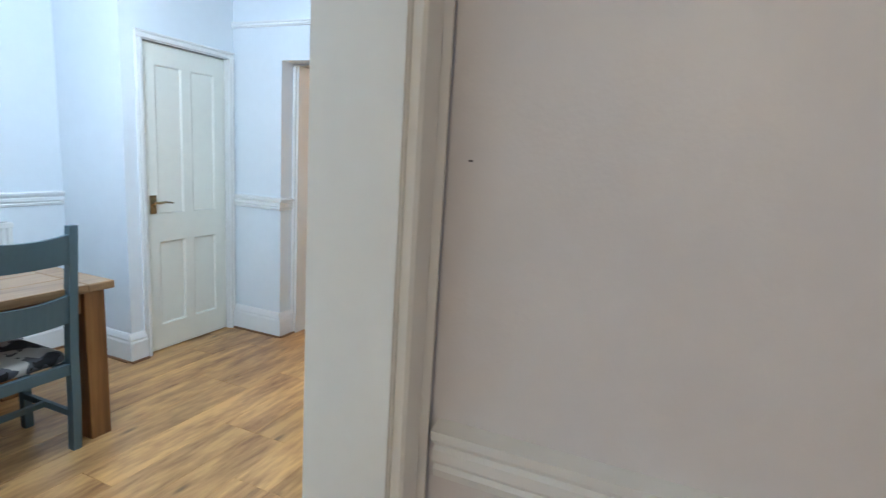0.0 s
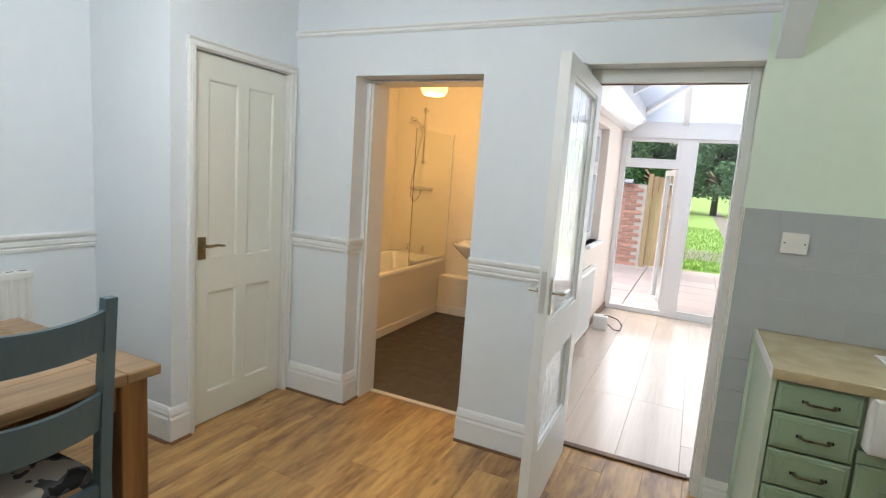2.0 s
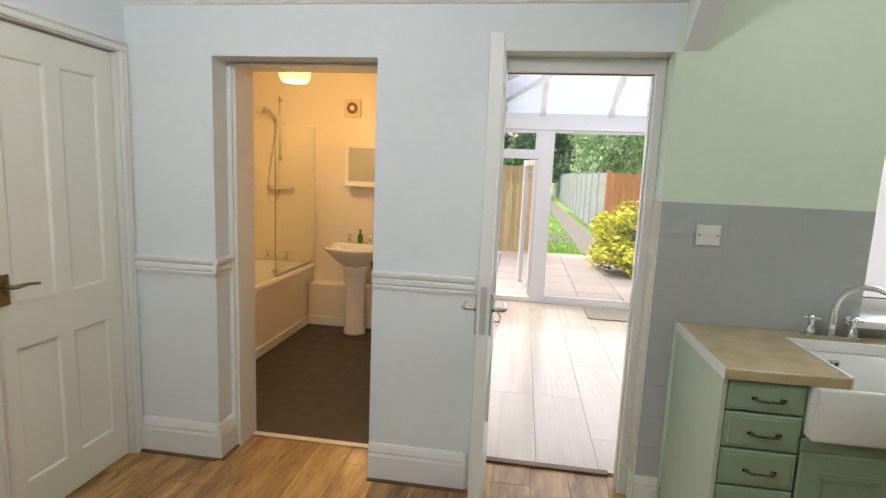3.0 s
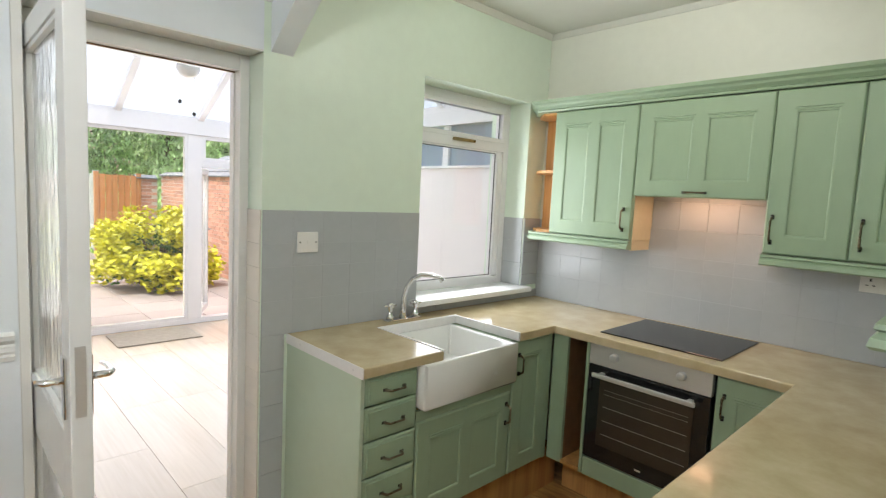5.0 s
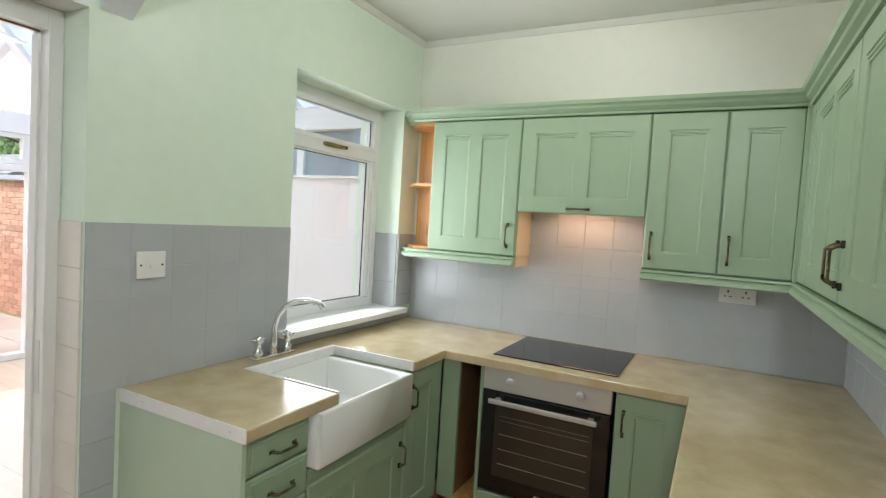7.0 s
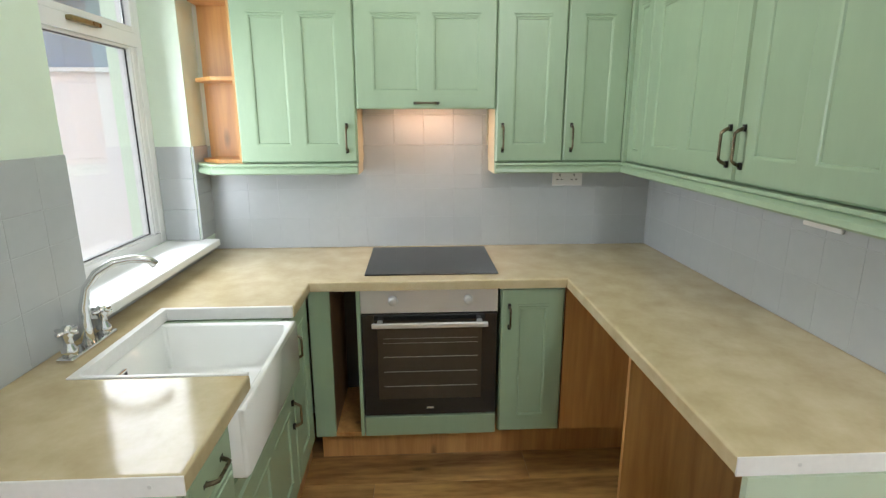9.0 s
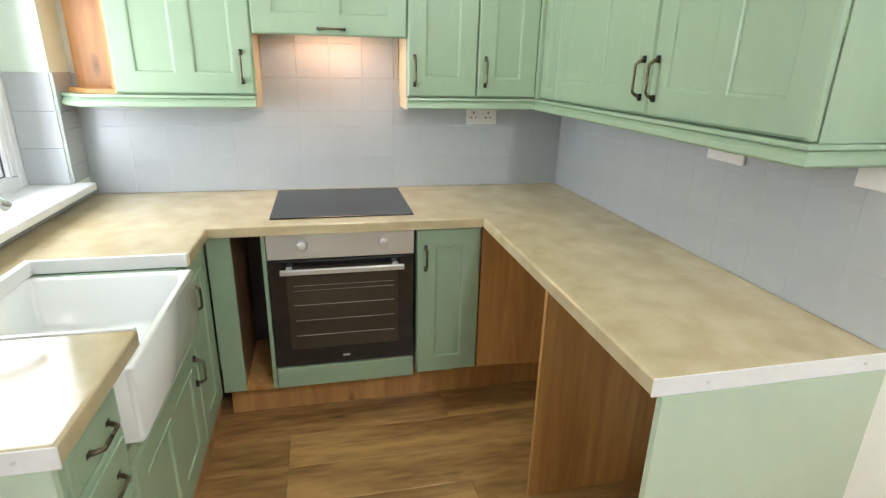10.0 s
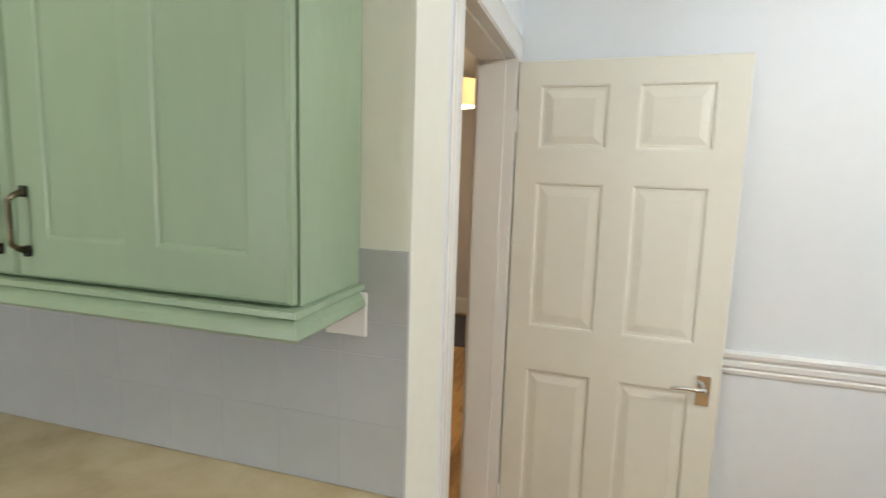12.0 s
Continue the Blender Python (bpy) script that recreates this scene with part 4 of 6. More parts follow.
# open pine end shelf
sh = thing("corner_shelf", pose(0, 0, 0), "open pine corner shelf at the end of the wall cabinets", "shelf", "wall units")
part("side_panel", block(EXF + 0.03, 4.541, UZ0, EAST - 0.002, 4.556, UZ1), PINE, sh)
part("back", block(EAST - 0.012, 4.556, UZ0, EAST - 0.002, 4.745, UZ1), PINE, sh)
for z in (UZ0, 1.672, UZ1 - 0.016):
    bm = extruded([(EAST - 0.012, 4.556), (EXF + 0.032, 4.556), (EXF + 0.032, 4.645), (EXF + 0.13, 4.745), (EAST - 0.012, 4.745)], z, z + 0.016, "z")
    part("shelf", bm, PINE, sh)
# pelmet and cornice
PEL = [(0.0, 1.329), (-0.014, 1.329), (-0.016, 1.320), (-0.008, 1.315), (-0.019, 1.304), (-0.022, 1.290), (-0.016, 1.284), (0.03, 1.284), (0.03, 1.329)]
COR = [(0.03, 2.013), (-0.006, 2.013), (-0.010, 2.022), (-0.004, 2.027), (-0.022, 2.040), (-0.026, 2.050), (-0.040, 2.058), (-0.044, 2.074), (0.03, 2.074)]


def mitred(name, prof, path, label):
    """The profile (distance, height) carried along a plan line with mitred corners; positive distance lies to the right of the way."""
    bm, pts, rings = bmesh.new(), [Vector(p) for p in path], []
    for i, p in enumerate(pts):
        ds = [(b - a).normalized() for a, b in ((pts[max(i - 1, 0)], pts[max(i, 1)]), (pts[min(i, len(pts) - 2)], pts[min(i + 1, len(pts) - 1)]))]
        ns = [Vector((d.y, -d.x)) for d in ds]
        m = (ns[0] + ns[1]) / (1 + ns[0].dot(ns[1]))
        rings.append([bm.verts.new((p.x + m.x * d, p.y + m.y * d, z)) for d, z in prof])
    k = len(prof)
    for a, b in zip(rings, rings[1:]):
        for j in range(k):
            bm.faces.new((a[j], a[(j + 1) % k], b[(j + 1) % k], b[j]))
    bm.faces.new(rings[0][::-1])
    bm.faces.new(rings[-1])
    return solid(name, bm, GREEN, label, "trim")


outward = lambda prof: [(-d, z) for d, z in prof]
mitred("pelmet", outward(PEL), [(0.06, 4.757), (EXF, 4.655), (EXF, 4.047)], "moulded green pelmet below the shelf and wall cabinet")
mitred("pelmet", outward(PEL), [(EXF, 3.451), (EXF, SYF), (-1.446, SYF), (-1.446, SOUTH + 0.009)], "moulded green pelmet turning the corner under the wall cabinets")
mitred("cornice", outward(COR), [(0.06, 4.757), (EXF, 4.655), (EXF, SYF), (-1.446, SYF), (-1.446, SOUTH + 0.002)], "moulded green cornice along the wall cabinets")
for y0, y1 in ((4.046, 4.06), (3.437, 3.451)):
    solid("pelmet_end", block(EXF + 0.032, y0, 1.278, EAST - 0.002, y1, 1.329), CREAM_BOARD, "cream pelmet return beside the hood", "trim")
solid("end_return_panel", block(EXF + 0.024, 4.0462, 1.33, EAST - 0.003, 4.0478, 1.55), PALE_GREEN, "pale side of the wall cabinet beside the hood", "panel")
solid("hood_light", block(0.02, 3.58, 1.582, 0.09, 3.90, 1.596, 0.003), glow("hood_lamp_cover", (1.0, 0.6, 0.25), 0.2), "small warm light under the hood cabinet", "light")


# sockets and switches
def socket(m, w, label, holes, switch=True):
    s = thing("wall_socket", m, label, "socket")
    p = part("plate", block(0, -0.009, 0, w, 0, 0.086, 0.003), SOCKET_WHITE, s)
    for x in holes:
        for dx, dz, a, b in ((0, 0.052, 0.003, 0.006), (-0.011, 0.030, 0.005, 0.002), (0.011, 0.030, 0.005, 0.002)):
            part("slot", block(x + dx - a, -0.0098, dz - b, x + dx + a, -0.0088, dz + b), BLACK, p)
    if switch:
        for x in holes:
            part("rocker", block(x + 0.020, -0.0125, 0.058, x + 0.029, -0.0088, 0.076, 0.001), SOCKET_WHITE, p)
    return s


socket(pose(EAST - 0.009, 3.139, 1.200, 0, 0, -90), 0.146, "white double wall socket under the wall cabinets", (0.035, 0.105))
socket(pose(-0.91, SOUTH + 0.009, 1.212, 0, 0, 180), 0.146, "white double wall socket under the wall cabinets", (0.035, 0.105))
socket(pose(-1.383, SOUTH + 0.009, 1.228, 0, 0, 180), 0.086, "white switched spur beside the doorway", ())
sw = thing("light_switch", pose(-1.516, N - 0.009, 1.246), "white square switch plate on grey tiles", "switch")
part("plate", block(0, -0.009, 0, 0.096, 0, 0.086, 0.003), SOCKET_WHITE, sw)
part("rocker", block(0.042, -0.013, 0.036, 0.056, -0.009, 0.050, 0.001), SOCKET_WHITE, sw)
for x in (0.012, 0.084):
    part("screw", tube([(x, -0.009, 0.043), (x, -0.0098, 0.043)], 0.0035, 8), PEWTER, sw)


# ceiling lights: both fittings out of view, the dining one only assumed
def ceiling_light(at, r, drop, label):
    c = thing("ceiling_light", pose(at[0], at[1], TOP), label, "ceiling light")
    part("base", turned([(r * 0.55, -0.03), (r * 0.6, -0.015), (r * 0.6, -0.001)], 24), TRIM_WHITE, c, "", True)
    s = part("shade", turned([(0.02, -0.125), (r * 0.5, -0.118), (r * 0.85, -0.09), (r, -0.055), (r * 0.9, -0.032), (r * 0.6, -0.030)], 28), LAMP_OPAL, c, "lit opal glass bowl", True)
    s.visible_shadow = False


ceiling_light(DINING_FILL, 0.16, 0.2, "assumed round opal ceiling light out of view, lit")
ceiling_light(KITCHEN_LAMP, 0.15, 0.15, "assumed round opal ceiling light out of view, lit")

# ---- dining furniture ----
TX0, TX1, TY0, TY1, TTOP = -4.325, -3.440, 1.81, 3.345, 0.756
table = thing("dining_table", pose(0, 0, 0), "chunky oiled oak dining table with square legs", "table")
for k in range(5):
    a = TX0 + (TX1 - TX0) * k / 5
    part("board", block(a + 0.0008, TY0 + 0.122, TTOP - 0.038, a + (TX1 - TX0) / 5 - 0.0008, TY1 - 0.122, TTOP, 0.003), TABLE_TOP, table)
for y0, y1 in ((TY0, TY0 + 0.121), (TY1 - 0.121, TY1)):
    part("end_board", block(TX0, y0, TTOP - 0.038, TX1, y1, TTOP, 0.006), TABLE_TOP, table)
for x in (TX0 + 0.03, TX1 - 0.125):
    for y in (TY0 + 0.03, TY1 - 0.125):
        part("leg", block(x, y, 0, x + 0.095, y + 0.095, TTOP - 0.039, 0.005), TABLE_LEG, table)
for q in ((TX0 + 0.05, TY0 + 0.126, TX0 + 0.072, TY1 - 0.126), (TX1 - 0.072, TY0 + 0.126, TX1 - 0.05, TY1 - 0.126), (TX0 + 0.126, TY0 + 0.05, TX1 - 0.126, TY0 + 0.072), (TX0 + 0.126, TY1 - 0.072, TX1 - 0.126, TY1 - 0.05)):
    part("apron", block(q[0], q[1], TTOP - 0.14, q[2], q[3], TTOP - 0.039, 0.002), TABLE_LEG, table)


def chair(m, label):
    """Ladder-back chair: faces +y, back posts at y = 0."""
    c = thing("dining_chair", m, label, "chair", "chairs round the table")
    hw = 0.195
    for s in (-1, 1):
        x = s * hw
        line = [(0.015, 0.0), (0.0, 0.25), (-0.002, 0.46), (-0.018, 0.69), (-0.052, 1.034)]
        bm = bmesh.new()
        rr = []
        for y, z in line:
            w, d = 0.018, 0.020 - 0.004 * (z > 0.9)
            rr.append([bm.verts.new(v) for v in ((x - w, y - d, z), (x + w, y - d, z), (x + w, y + d, z), (x - w, y + d, z))])
        for a, b in zip(rr, rr[1:]):
            for k in range(4):
                bm.faces.new((a[k], a[(k + 1) % 4], b[(k + 1) % 4], b[k]))
        bm.faces.new(rr[0][::-1])
        bm.faces.new(rr[-1])
        part("back_post", bm, CHAIR_BLUE, c)
        part("front_leg", block(x * 1.06 - 0.019, 0.365, 0, x * 1.06 + 0.019, 0.403, 0.412, 0.003), CHAIR_BLUE, c)
        part("side_rail", block(x - 0.011, 0.021, 0.366, x + 0.011, 0.365, 0.416, 0.002), CHAIR_BLUE, c)
        part("side_stretcher", block(x - 0.010, 0.021, 0.155, x + 0.010, 0.365, 0.185, 0.002), CHAIR_BLUE, c)
    part("front_rail", block(-hw + 0.01, 0.378, 0.366, hw - 0.01, 0.398, 0.416, 0.002), CHAIR_BLUE, c)
    part("back_rail", block(-hw + 0.018, -0.012, 0.366, hw - 0.018, 0.010, 0.416, 0.002), CHAIR_BLUE, c)
    part("cross_stretcher", block(-hw + 0.01, 0.20, 0.157, hw - 0.01, 0.222, 0.183, 0.002), CHAIR_BLUE, c)
    for z0, z1, yb in ((0.872, 0.998, -0.042), (0.608, 0.735, -0.016)):
        bm, n = bmesh.new(), 10
        cols = []
        for i in range(n + 1):
            u = -1 + 2 * i / n
            x, y = u * (hw - 0.019), yb - 0.030 * (1 - u * u)
            top = z1 - 0.012 * (1 - u * u)
            cols.append([bm.verts.new(v) for v in ((x, y - 0.009, z0), (x, y + 0.009, z0), (x, y - 0.004, top), (x, y - 0.022, top))])
        for a, b in zip(cols, cols[1:]):
            for k in range(4):
                bm.faces.new((a[k], a[(k + 1) % 4], b[(k + 1) % 4], b[k]))
        bm.faces.new(cols[0][::-1])
        bm.faces.new(cols[-1])
        part("back_slat", bm, CHAIR_BLUE, c)
    bm = rect(bmesh.new(), -hw + 0.004, 0.025, 0.408, hw - 0.004, 0.412, 0.468)
    bmesh.ops.bevel(bm, geom=list(bm.edges), offset=0.024, segments=3, affect="EDGES", profile=0.5)
    part("seat", bm, CLOTH, c, "seat pad in black and white patterned cloth", True)
    return c


chair_a = chair(pose(-3.450, 2.948, 0, 0, 0, 91), "blue-grey painted ladder-back chair tucked under the table")
chair_b = copy_thing(chair_a, pose(-3.425, 2.352, 0, 0, 0, 88))
tagged(chair_b, "blue-grey painted ladder-back chair with a dark jacket over it")
chair_c = copy_thing(chair_a, pose(-4.36, 2.85, 0, 0, 0, -91))
tagged(chair_c, "blue-grey ladder-back chair between table and radiator")
chair_d = copy_thing(chair_a, pose(-4.36, 2.31, 0, 0, 0, -89))
tagged(chair_d, "blue-grey ladder-back chair between table and radiator")

# jacket folded over the back of one chair
bm = bmesh.new()
rg = random.Random(11)
loop = [(-0.078, 0.52), (-0.088, 0.78), (-0.084, 0.92), (-0.078, 1.005), (-0.060, 1.047), (-0.035, 1.043), (-0.020, 0.995), (-0.012, 0.90), (-0.008, 0.78), (-0.020, 0.78), (-0.034, 0.90), (-0.040, 0.988), (-0.052, 1.023), (-0.064, 0.988), (-0.070, 0.90), (-0.074, 0.78), (-0.066, 0.52)]
cols = []
for i in range(15):
    x = -0.185 + 0.37 * i / 14
    wob = 0.010 * math.sin(i * 1.7) + rg.uniform(-0.004, 0.004)
    drop = 0.05 * math.sin(i * 0.9 + 1) + rg.uniform(-0.012, 0.012)
    cols.append([bm.verts.new((x, y + wob * (1 if z < 1.0 else 0.3), z + (drop if z < 0.85 else 0))) for y, z in loop])
for a, b in zip(cols, cols[1:]):
    for k in range(len(loop)):
        bm.faces.new((a[k], a[(k + 1) % len(loop)], b[(k + 1) % len(loop)], b[k]))
bm.faces.new(cols[0][::-1])
bm.faces.new(cols[-1])
solid("jacket", bm, JACKET, "dark navy jacket hung over a chair back", "jacket", m=pose(-3.425, 2.352, 0, 0, 0, 88), smooth=True)


def radiator(m, length, height, label):
    """A panel radiator: local x along the wall, front towards -y."""
    r = thing("radiator", m, label, "radiator")
    n = int(length / 0.034)
    bm = bmesh.new()
    top, prof = [], []
    for i in range(n * 4 + 1):
        x = length * i / (n * 4)
        prof.append((x, -0.008 if i % 4 in (1, 2) else 0.0))
    out = prof + [(length, 0.016), (0, 0.016)]
    extruded(out, 0.03, height - 0.03, "z", bm)
    part("front_panel", bm, RAD_WHITE, r, "fluted pressed steel panel")
    part("top_rail", block(-0.004, -0.010, height - 0.03, length + 0.004, 0.075, height, 0.004), RAD_WHITE, r)
    part("bottom_rail", block(0, -0.006, 0, length, 0.018, 0.03, 0.004), RAD_WHITE, r)
    for x in (0, length - 0.006):
        part("side_cover", block(x, 0.018, 0.0, x + 0.006, 0.074, height - 0.03), RAD_WHITE, r)
    slot = part("grille", block(0.02, 0.008, height - 0.0005, length - 0.02, 0.068, height + 0.0006), RAD_WHITE, r)
    for i in range(int(length / 0.05)):
        part("slot", block(0.03 + 0.05 * i, 0.030, height + 0.0006, 0.060 + 0.05 * i, 0.044, height + 0.0012), BLACK, slot)
    part("valve", tube([(length + 0.02, 0.03, -0.02), (length + 0.02, 0.03, 0.05), (length + 0.02, 0.03, 0.09)], [0.010, 0.016, 0.014], 10), CHROME, r, "", True)
    part("pipe", tube([(length + 0.02, 0.03, -0.15), (length + 0.02, 0.03, -0.02)], 0.007, 8), CHROME, r, "", True)
    return r


radiator(pose(WEST + 0.077, 2.25, 0.18, 0, 0, 90), 1.32, 0.69, "white fluted panel radiator under the dado rail")

# ---- hall beyond the doorway ----
hl = thing("pendant_lamp", pose(-1.0, 0.3, 0), "lit pendant lamp with a warm orange drum shade", "lamp")
part("cord", tube([(0, 0, 2.10), (0, 0, TOP)], 0.004, 6), TRIM_WHITE, hl)
bm = bmesh.new()
a = [[bm.verts.new((r * math.cos(2 * math.pi * k / 24), r * math.sin(2 * math.pi * k / 24), z)) for k in range(24)] for r, z in ((0.115, 1.97), (0.10, 2.13), (0.097, 2.13), (0.112, 1.97))]
for p, q in zip(a, a[1:] + a[:1]):
    for k in range(24):
        bm.faces.new((p[k], p[(k + 1) % 24], q[(k + 1) % 24], q[k]))
part("shade", bm, SHADE_LIT, hl, "glowing orange fabric drum shade", True).visible_shadow = False
solid("rug", block(-1.35, -2.0, 0.001, 0.6, -0.95, 0.012, 0.004), RUG, "dark grey woven rug on the hall floor", "rug")
moulding("baseboard", SKIRT, [("x", -1.41, 2.2, -2.1, 1), ("x", -1.385, 2.2, 2.43, -1)], TRIM_WHITE, "white moulded skirting board in the hall", "baseboard")
solid("wall_mark", block(-1.367, 2.4285, 1.411, -1.361, 2.43, 1.4135), RUG, "small dark pin mark on the hall wall", "mark", "structure")

# ---- bathroom ----
BY, BX, BC = 7.30, -4.93, 2.40
wall("wall_bath_north", [(-5.2, BY, 0, -2.97, BY + 0.15, 2.6)], BATH_WALL, "cream bathroom wall under warm light")
wall("wall_bath_west", [(-5.2, NB, 0, BX, BY, 2.6)], BATH_WALL, "cream bathroom wall along the bath")
solid("ceiling_bathroom", block(-5.2, NB, BC, -2.72, BY, BC + 0.1), CEILING, "off-white bathroom ceiling", "ceiling", "structure")
solid("trim", block(-4.22, BY - 0.16, 0.001, -2.98, BY - 0.001, 0.40, 0.005), BATH_WALL, "boxed-in pipes along the bathroom wall", "boxing", "structure")
solid("trim", block(-4.22, BY - 0.175, 0.001, -2.98, BY - 0.161, 0.085, 0.003), TRIM, "low cream skirting in the bathroom", "baseboard", "structure")
tub = thing("bathtub", pose(0, 0, 0), "white bathtub with a plain panel and chrome taps", "bathtub")
bm = bmesh.new()
def oval(i, z, rnd):
    x0, x1, y0, y1 = BX + 0.002 + i, -4.22 - i, 5.72 + i, BY - 0.002 - i
    pts = []
    for cx, cy, s in ((x1 - rnd, y1 - rnd, 0), (x0 + rnd, y1 - rnd, 1), (x0 + rnd, y0 + rnd, 2), (x1 - rnd, y0 + rnd, 3)):
        for k in range(5):
            ang = math.pi / 2 * (s + k / 4)
            pts.append(bm.verts.new((cx + rnd * math.cos(ang), cy + rnd * math.sin(ang), z)))
    return pts
rs = [oval(0.0, 0.535, 0.01), oval(0.0, 0.568, 0.01), oval(0.008, 0.574, 0.012), oval(0.055, 0.574, 0.09), oval(0.065, 0.565, 0.09), oval(0.10, 0.25, 0.10), oval(0.17, 0.18, 0.10)]
for a, b in zip(rs, rs[1:]):
    for k in range(20):
        bm.faces.new((a[k], a[(k + 1) % 20], b[(k + 1) % 20], b[k]))
bm.faces.new(rs[-1])
part("tub_shell", bm, CERAMIC, tub, "", True)
part("side_panel", block(-4.245, 5.72, 0.002, -4.228, BY - 0.002, 0.535, 0.002), BATH_WALL, tub)
part("kick_strip", block(-4.228, 5.72, 0.002, -4.212, BY - 0.18, 0.075, 0.003), TRIM, tub)
part("end_panel", block(BX + 0.004, 5.722, 0.002, -4.246, 5.738, 0.535), BATH_WALL, tub)
for x in (-4.685, -4.50):
    t = part("tap", turned([(0.020, 0.0), (0.020, 0.03), (0.012, 0.04), (0.012, 0.075), (0.018, 0.08), (0.018, 0.10)], 14, None, (x, BY - 0.045, 0.574)), CHROME, tub, "", True)
    bm = tube([(x - 0.03, BY - 0.045, 0.668), (x + 0.03, BY - 0.045, 0.668)], 0.006, 8)
    tube([(x, BY - 0.05, 0.625), (x, BY - 0.10, 0.628), (x, BY - 0.125, 0.61)], 0.010, 10, bm)
    part("tap_head", bm, CHROME, t, "", True)
part("overflow", tube([(-4.59, BY - 0.090, 0.47), (-4.59, BY - 0.098, 0.47)], 0.03, 16), CHROME, tub)
sc = thing("shower_screen", pose(0, 0, 0), "clear glass bath screen with a pale rail", "shower screen")
part("pane", block(-4.243, 6.50, 0.60, -4.237, BY - 0.03, 1.865), SCREEN_GLASS, sc).visible_shadow = False
part("wall_rail", block(-4.253, BY - 0.03, 0.58, -4.225, BY - 0.001, 1.875, 0.003), TRIM, sc)
part("bottom_seal", block(-4.246, 6.50, 0.576, -4.234, BY - 0.03, 0.60), STEEL, sc)
rail = thing("shower_set", pose(-4.56, BY, -0.055), "chrome shower riser rail with hose and bar valve", "shower")
part("riser", tube([(0, -0.05, 1.60), (0, -0.05, 2.20)], 0.010, 10), CHROME, rail, "", True)
for z in (1.63, 2.17):
    part("bracket", tube([(0, -0.001, z), (0, -0.062, z)], 0.016, 10), CHROME, rail, "", True)
part("head_holder", block(-0.02, -0.085, 1.98, 0.02, -0.04, 2.02, 0.004), CHROME, rail)
part("hand_shower", tube([(-0.01, -0.08, 1.93), (-0.03, -0.10, 2.02), (-0.06, -0.13, 2.06), (-0.10, -0.17, 2.06)], [0.011, 0.012, 0.014, 0.035], 12), CHROME, rail, "", True)
part("valve", tube([(-0.12, -0.06, 1.345), (-0.07, -0.06, 1.345), (0.09, -0.06, 1.345), (0.14, -0.06, 1.345)], [0.024, 0.021, 0.021, 0.024], 14), CHROME, rail, "chrome bar mixer valve", True)
part("valve_body", block(-0.05, -0.055, 1.325, 0.07, -0.001, 1.365, 0.004), CHROME, rail)
part("hose", tube([(0.0, -0.06, 1.325), (-0.02, -0.075, 1.24), (-0.07, -0.08, 1.20), (-0.11, -0.08, 1.26), (-0.105, -0.08, 1.40), (-0.07, -0.085, 1.60), (-0.035, -0.085, 1.80), (-0.01, -0.082, 1.93)], 0.007, 8), CHROME, rail, "", True)
ln = thing("soap_shelf", pose(-4.70, BY, 1.985), "small chrome soap shelf on the wall", "shelf")
part("shelf", block(-0.06, -0.05, 0, 0.06, -0.001, 0.008, 0.003), CHROME, ln)
bs = thing("wash_basin", pose(-3.70, BY - 0.162, 0), "white pedestal wash basin with chrome taps", "basin")
part("bowl", turned([(0.07, 0.62), (0.14, 0.66), (0.235, 0.745), (0.275, 0.785), (0.28, 0.805), (0.265, 0.812), (0.22, 0.80), (0.15, 0.73), (0.05, 0.71)], 32, None, (0, -0.20, 0), 1.0, 0.78), CERAMIC, bs, "", True)
part("tap_ledge", block(-0.235, -0.11, 0.745, 0.235, -0.001, 0.822, 0.016), CERAMIC, bs, "", True)
part("pedestal", turned([(0.10, 0.0), (0.105, 0.02), (0.088, 0.10), (0.085, 0.40), (0.10, 0.58), (0.13, 0.66)], 24, None, (0, -0.17, 0), 1.0, 0.85), CERAMIC, bs, "", True)
for x in (-0.10, 0.10):
    bm = turned([(0.017, 0.82), (0.015, 0.85), (0.010, 0.86), (0.010, 0.88), (0.020, 0.885), (0.018, 0.905)], 12, None, (x, -0.05, 0))
    tube([(x, -0.055, 0.855), (x, -0.10, 0.86), (x, -0.115, 0.845)], 0.008, 8, bm)
    part("tap", bm, CHROME, bs, "", True)
part("waste_trap", tube([(0.13, -0.10, 0.72), (0.135, -0.09, 0.62), (0.14, -0.06, 0.56), (0.14, -0.002, 0.55)], 0.014, 8), BLACK, bs, "", True)
solid("soap_bottle", turned([(0.022, 0), (0.026, 0.01), (0.026, 0.07), (0.010, 0.09), (0.008, 0.115), (0.014, 0.12), (0.012, 0.13)], 14), SHRUB_GREEN, "green soap bottle on the wash basin", "bottle", m=pose(-3.70, BY - 0.205, 0.8225), smooth=True)
cb = thing("bathroom_cabinet", pose(-3.89, BY, 1.338), "white mirrored bathroom wall cabinet with open ledge", "cabinet")
part("body", block(0, -0.11, 0, 0.38, -0.001, 0.385, 0.004), TRIM_WHITE, cb)
part("mirror", block(0.035, -0.1155, 0.052, 0.343, -0.1105, 0.355), MIRROR, cb, "small square mirror")
part("ledge", block(-0.004, -0.135, 0.0, 0.384, -0.111, 0.018, 0.002), TRIM_WHITE, cb)
fn = thing("extractor_fan", pose(-3.856, BY, 2.057), "square cream extractor fan with round grille", "fan")
part("plate", block(-0.08, -0.025, -0.083, 0.08, -0.001, 0.083, 0.006), CREAM_BOARD, fn)
part("grille_ring", turned([(0.048, 0.0), (0.052, 0.004), (0.046, 0.008), (0.036, 0.005)], 24), BEAD, fn).matrix_basis = pose(0, -0.025, 0, 90, 0, 0)
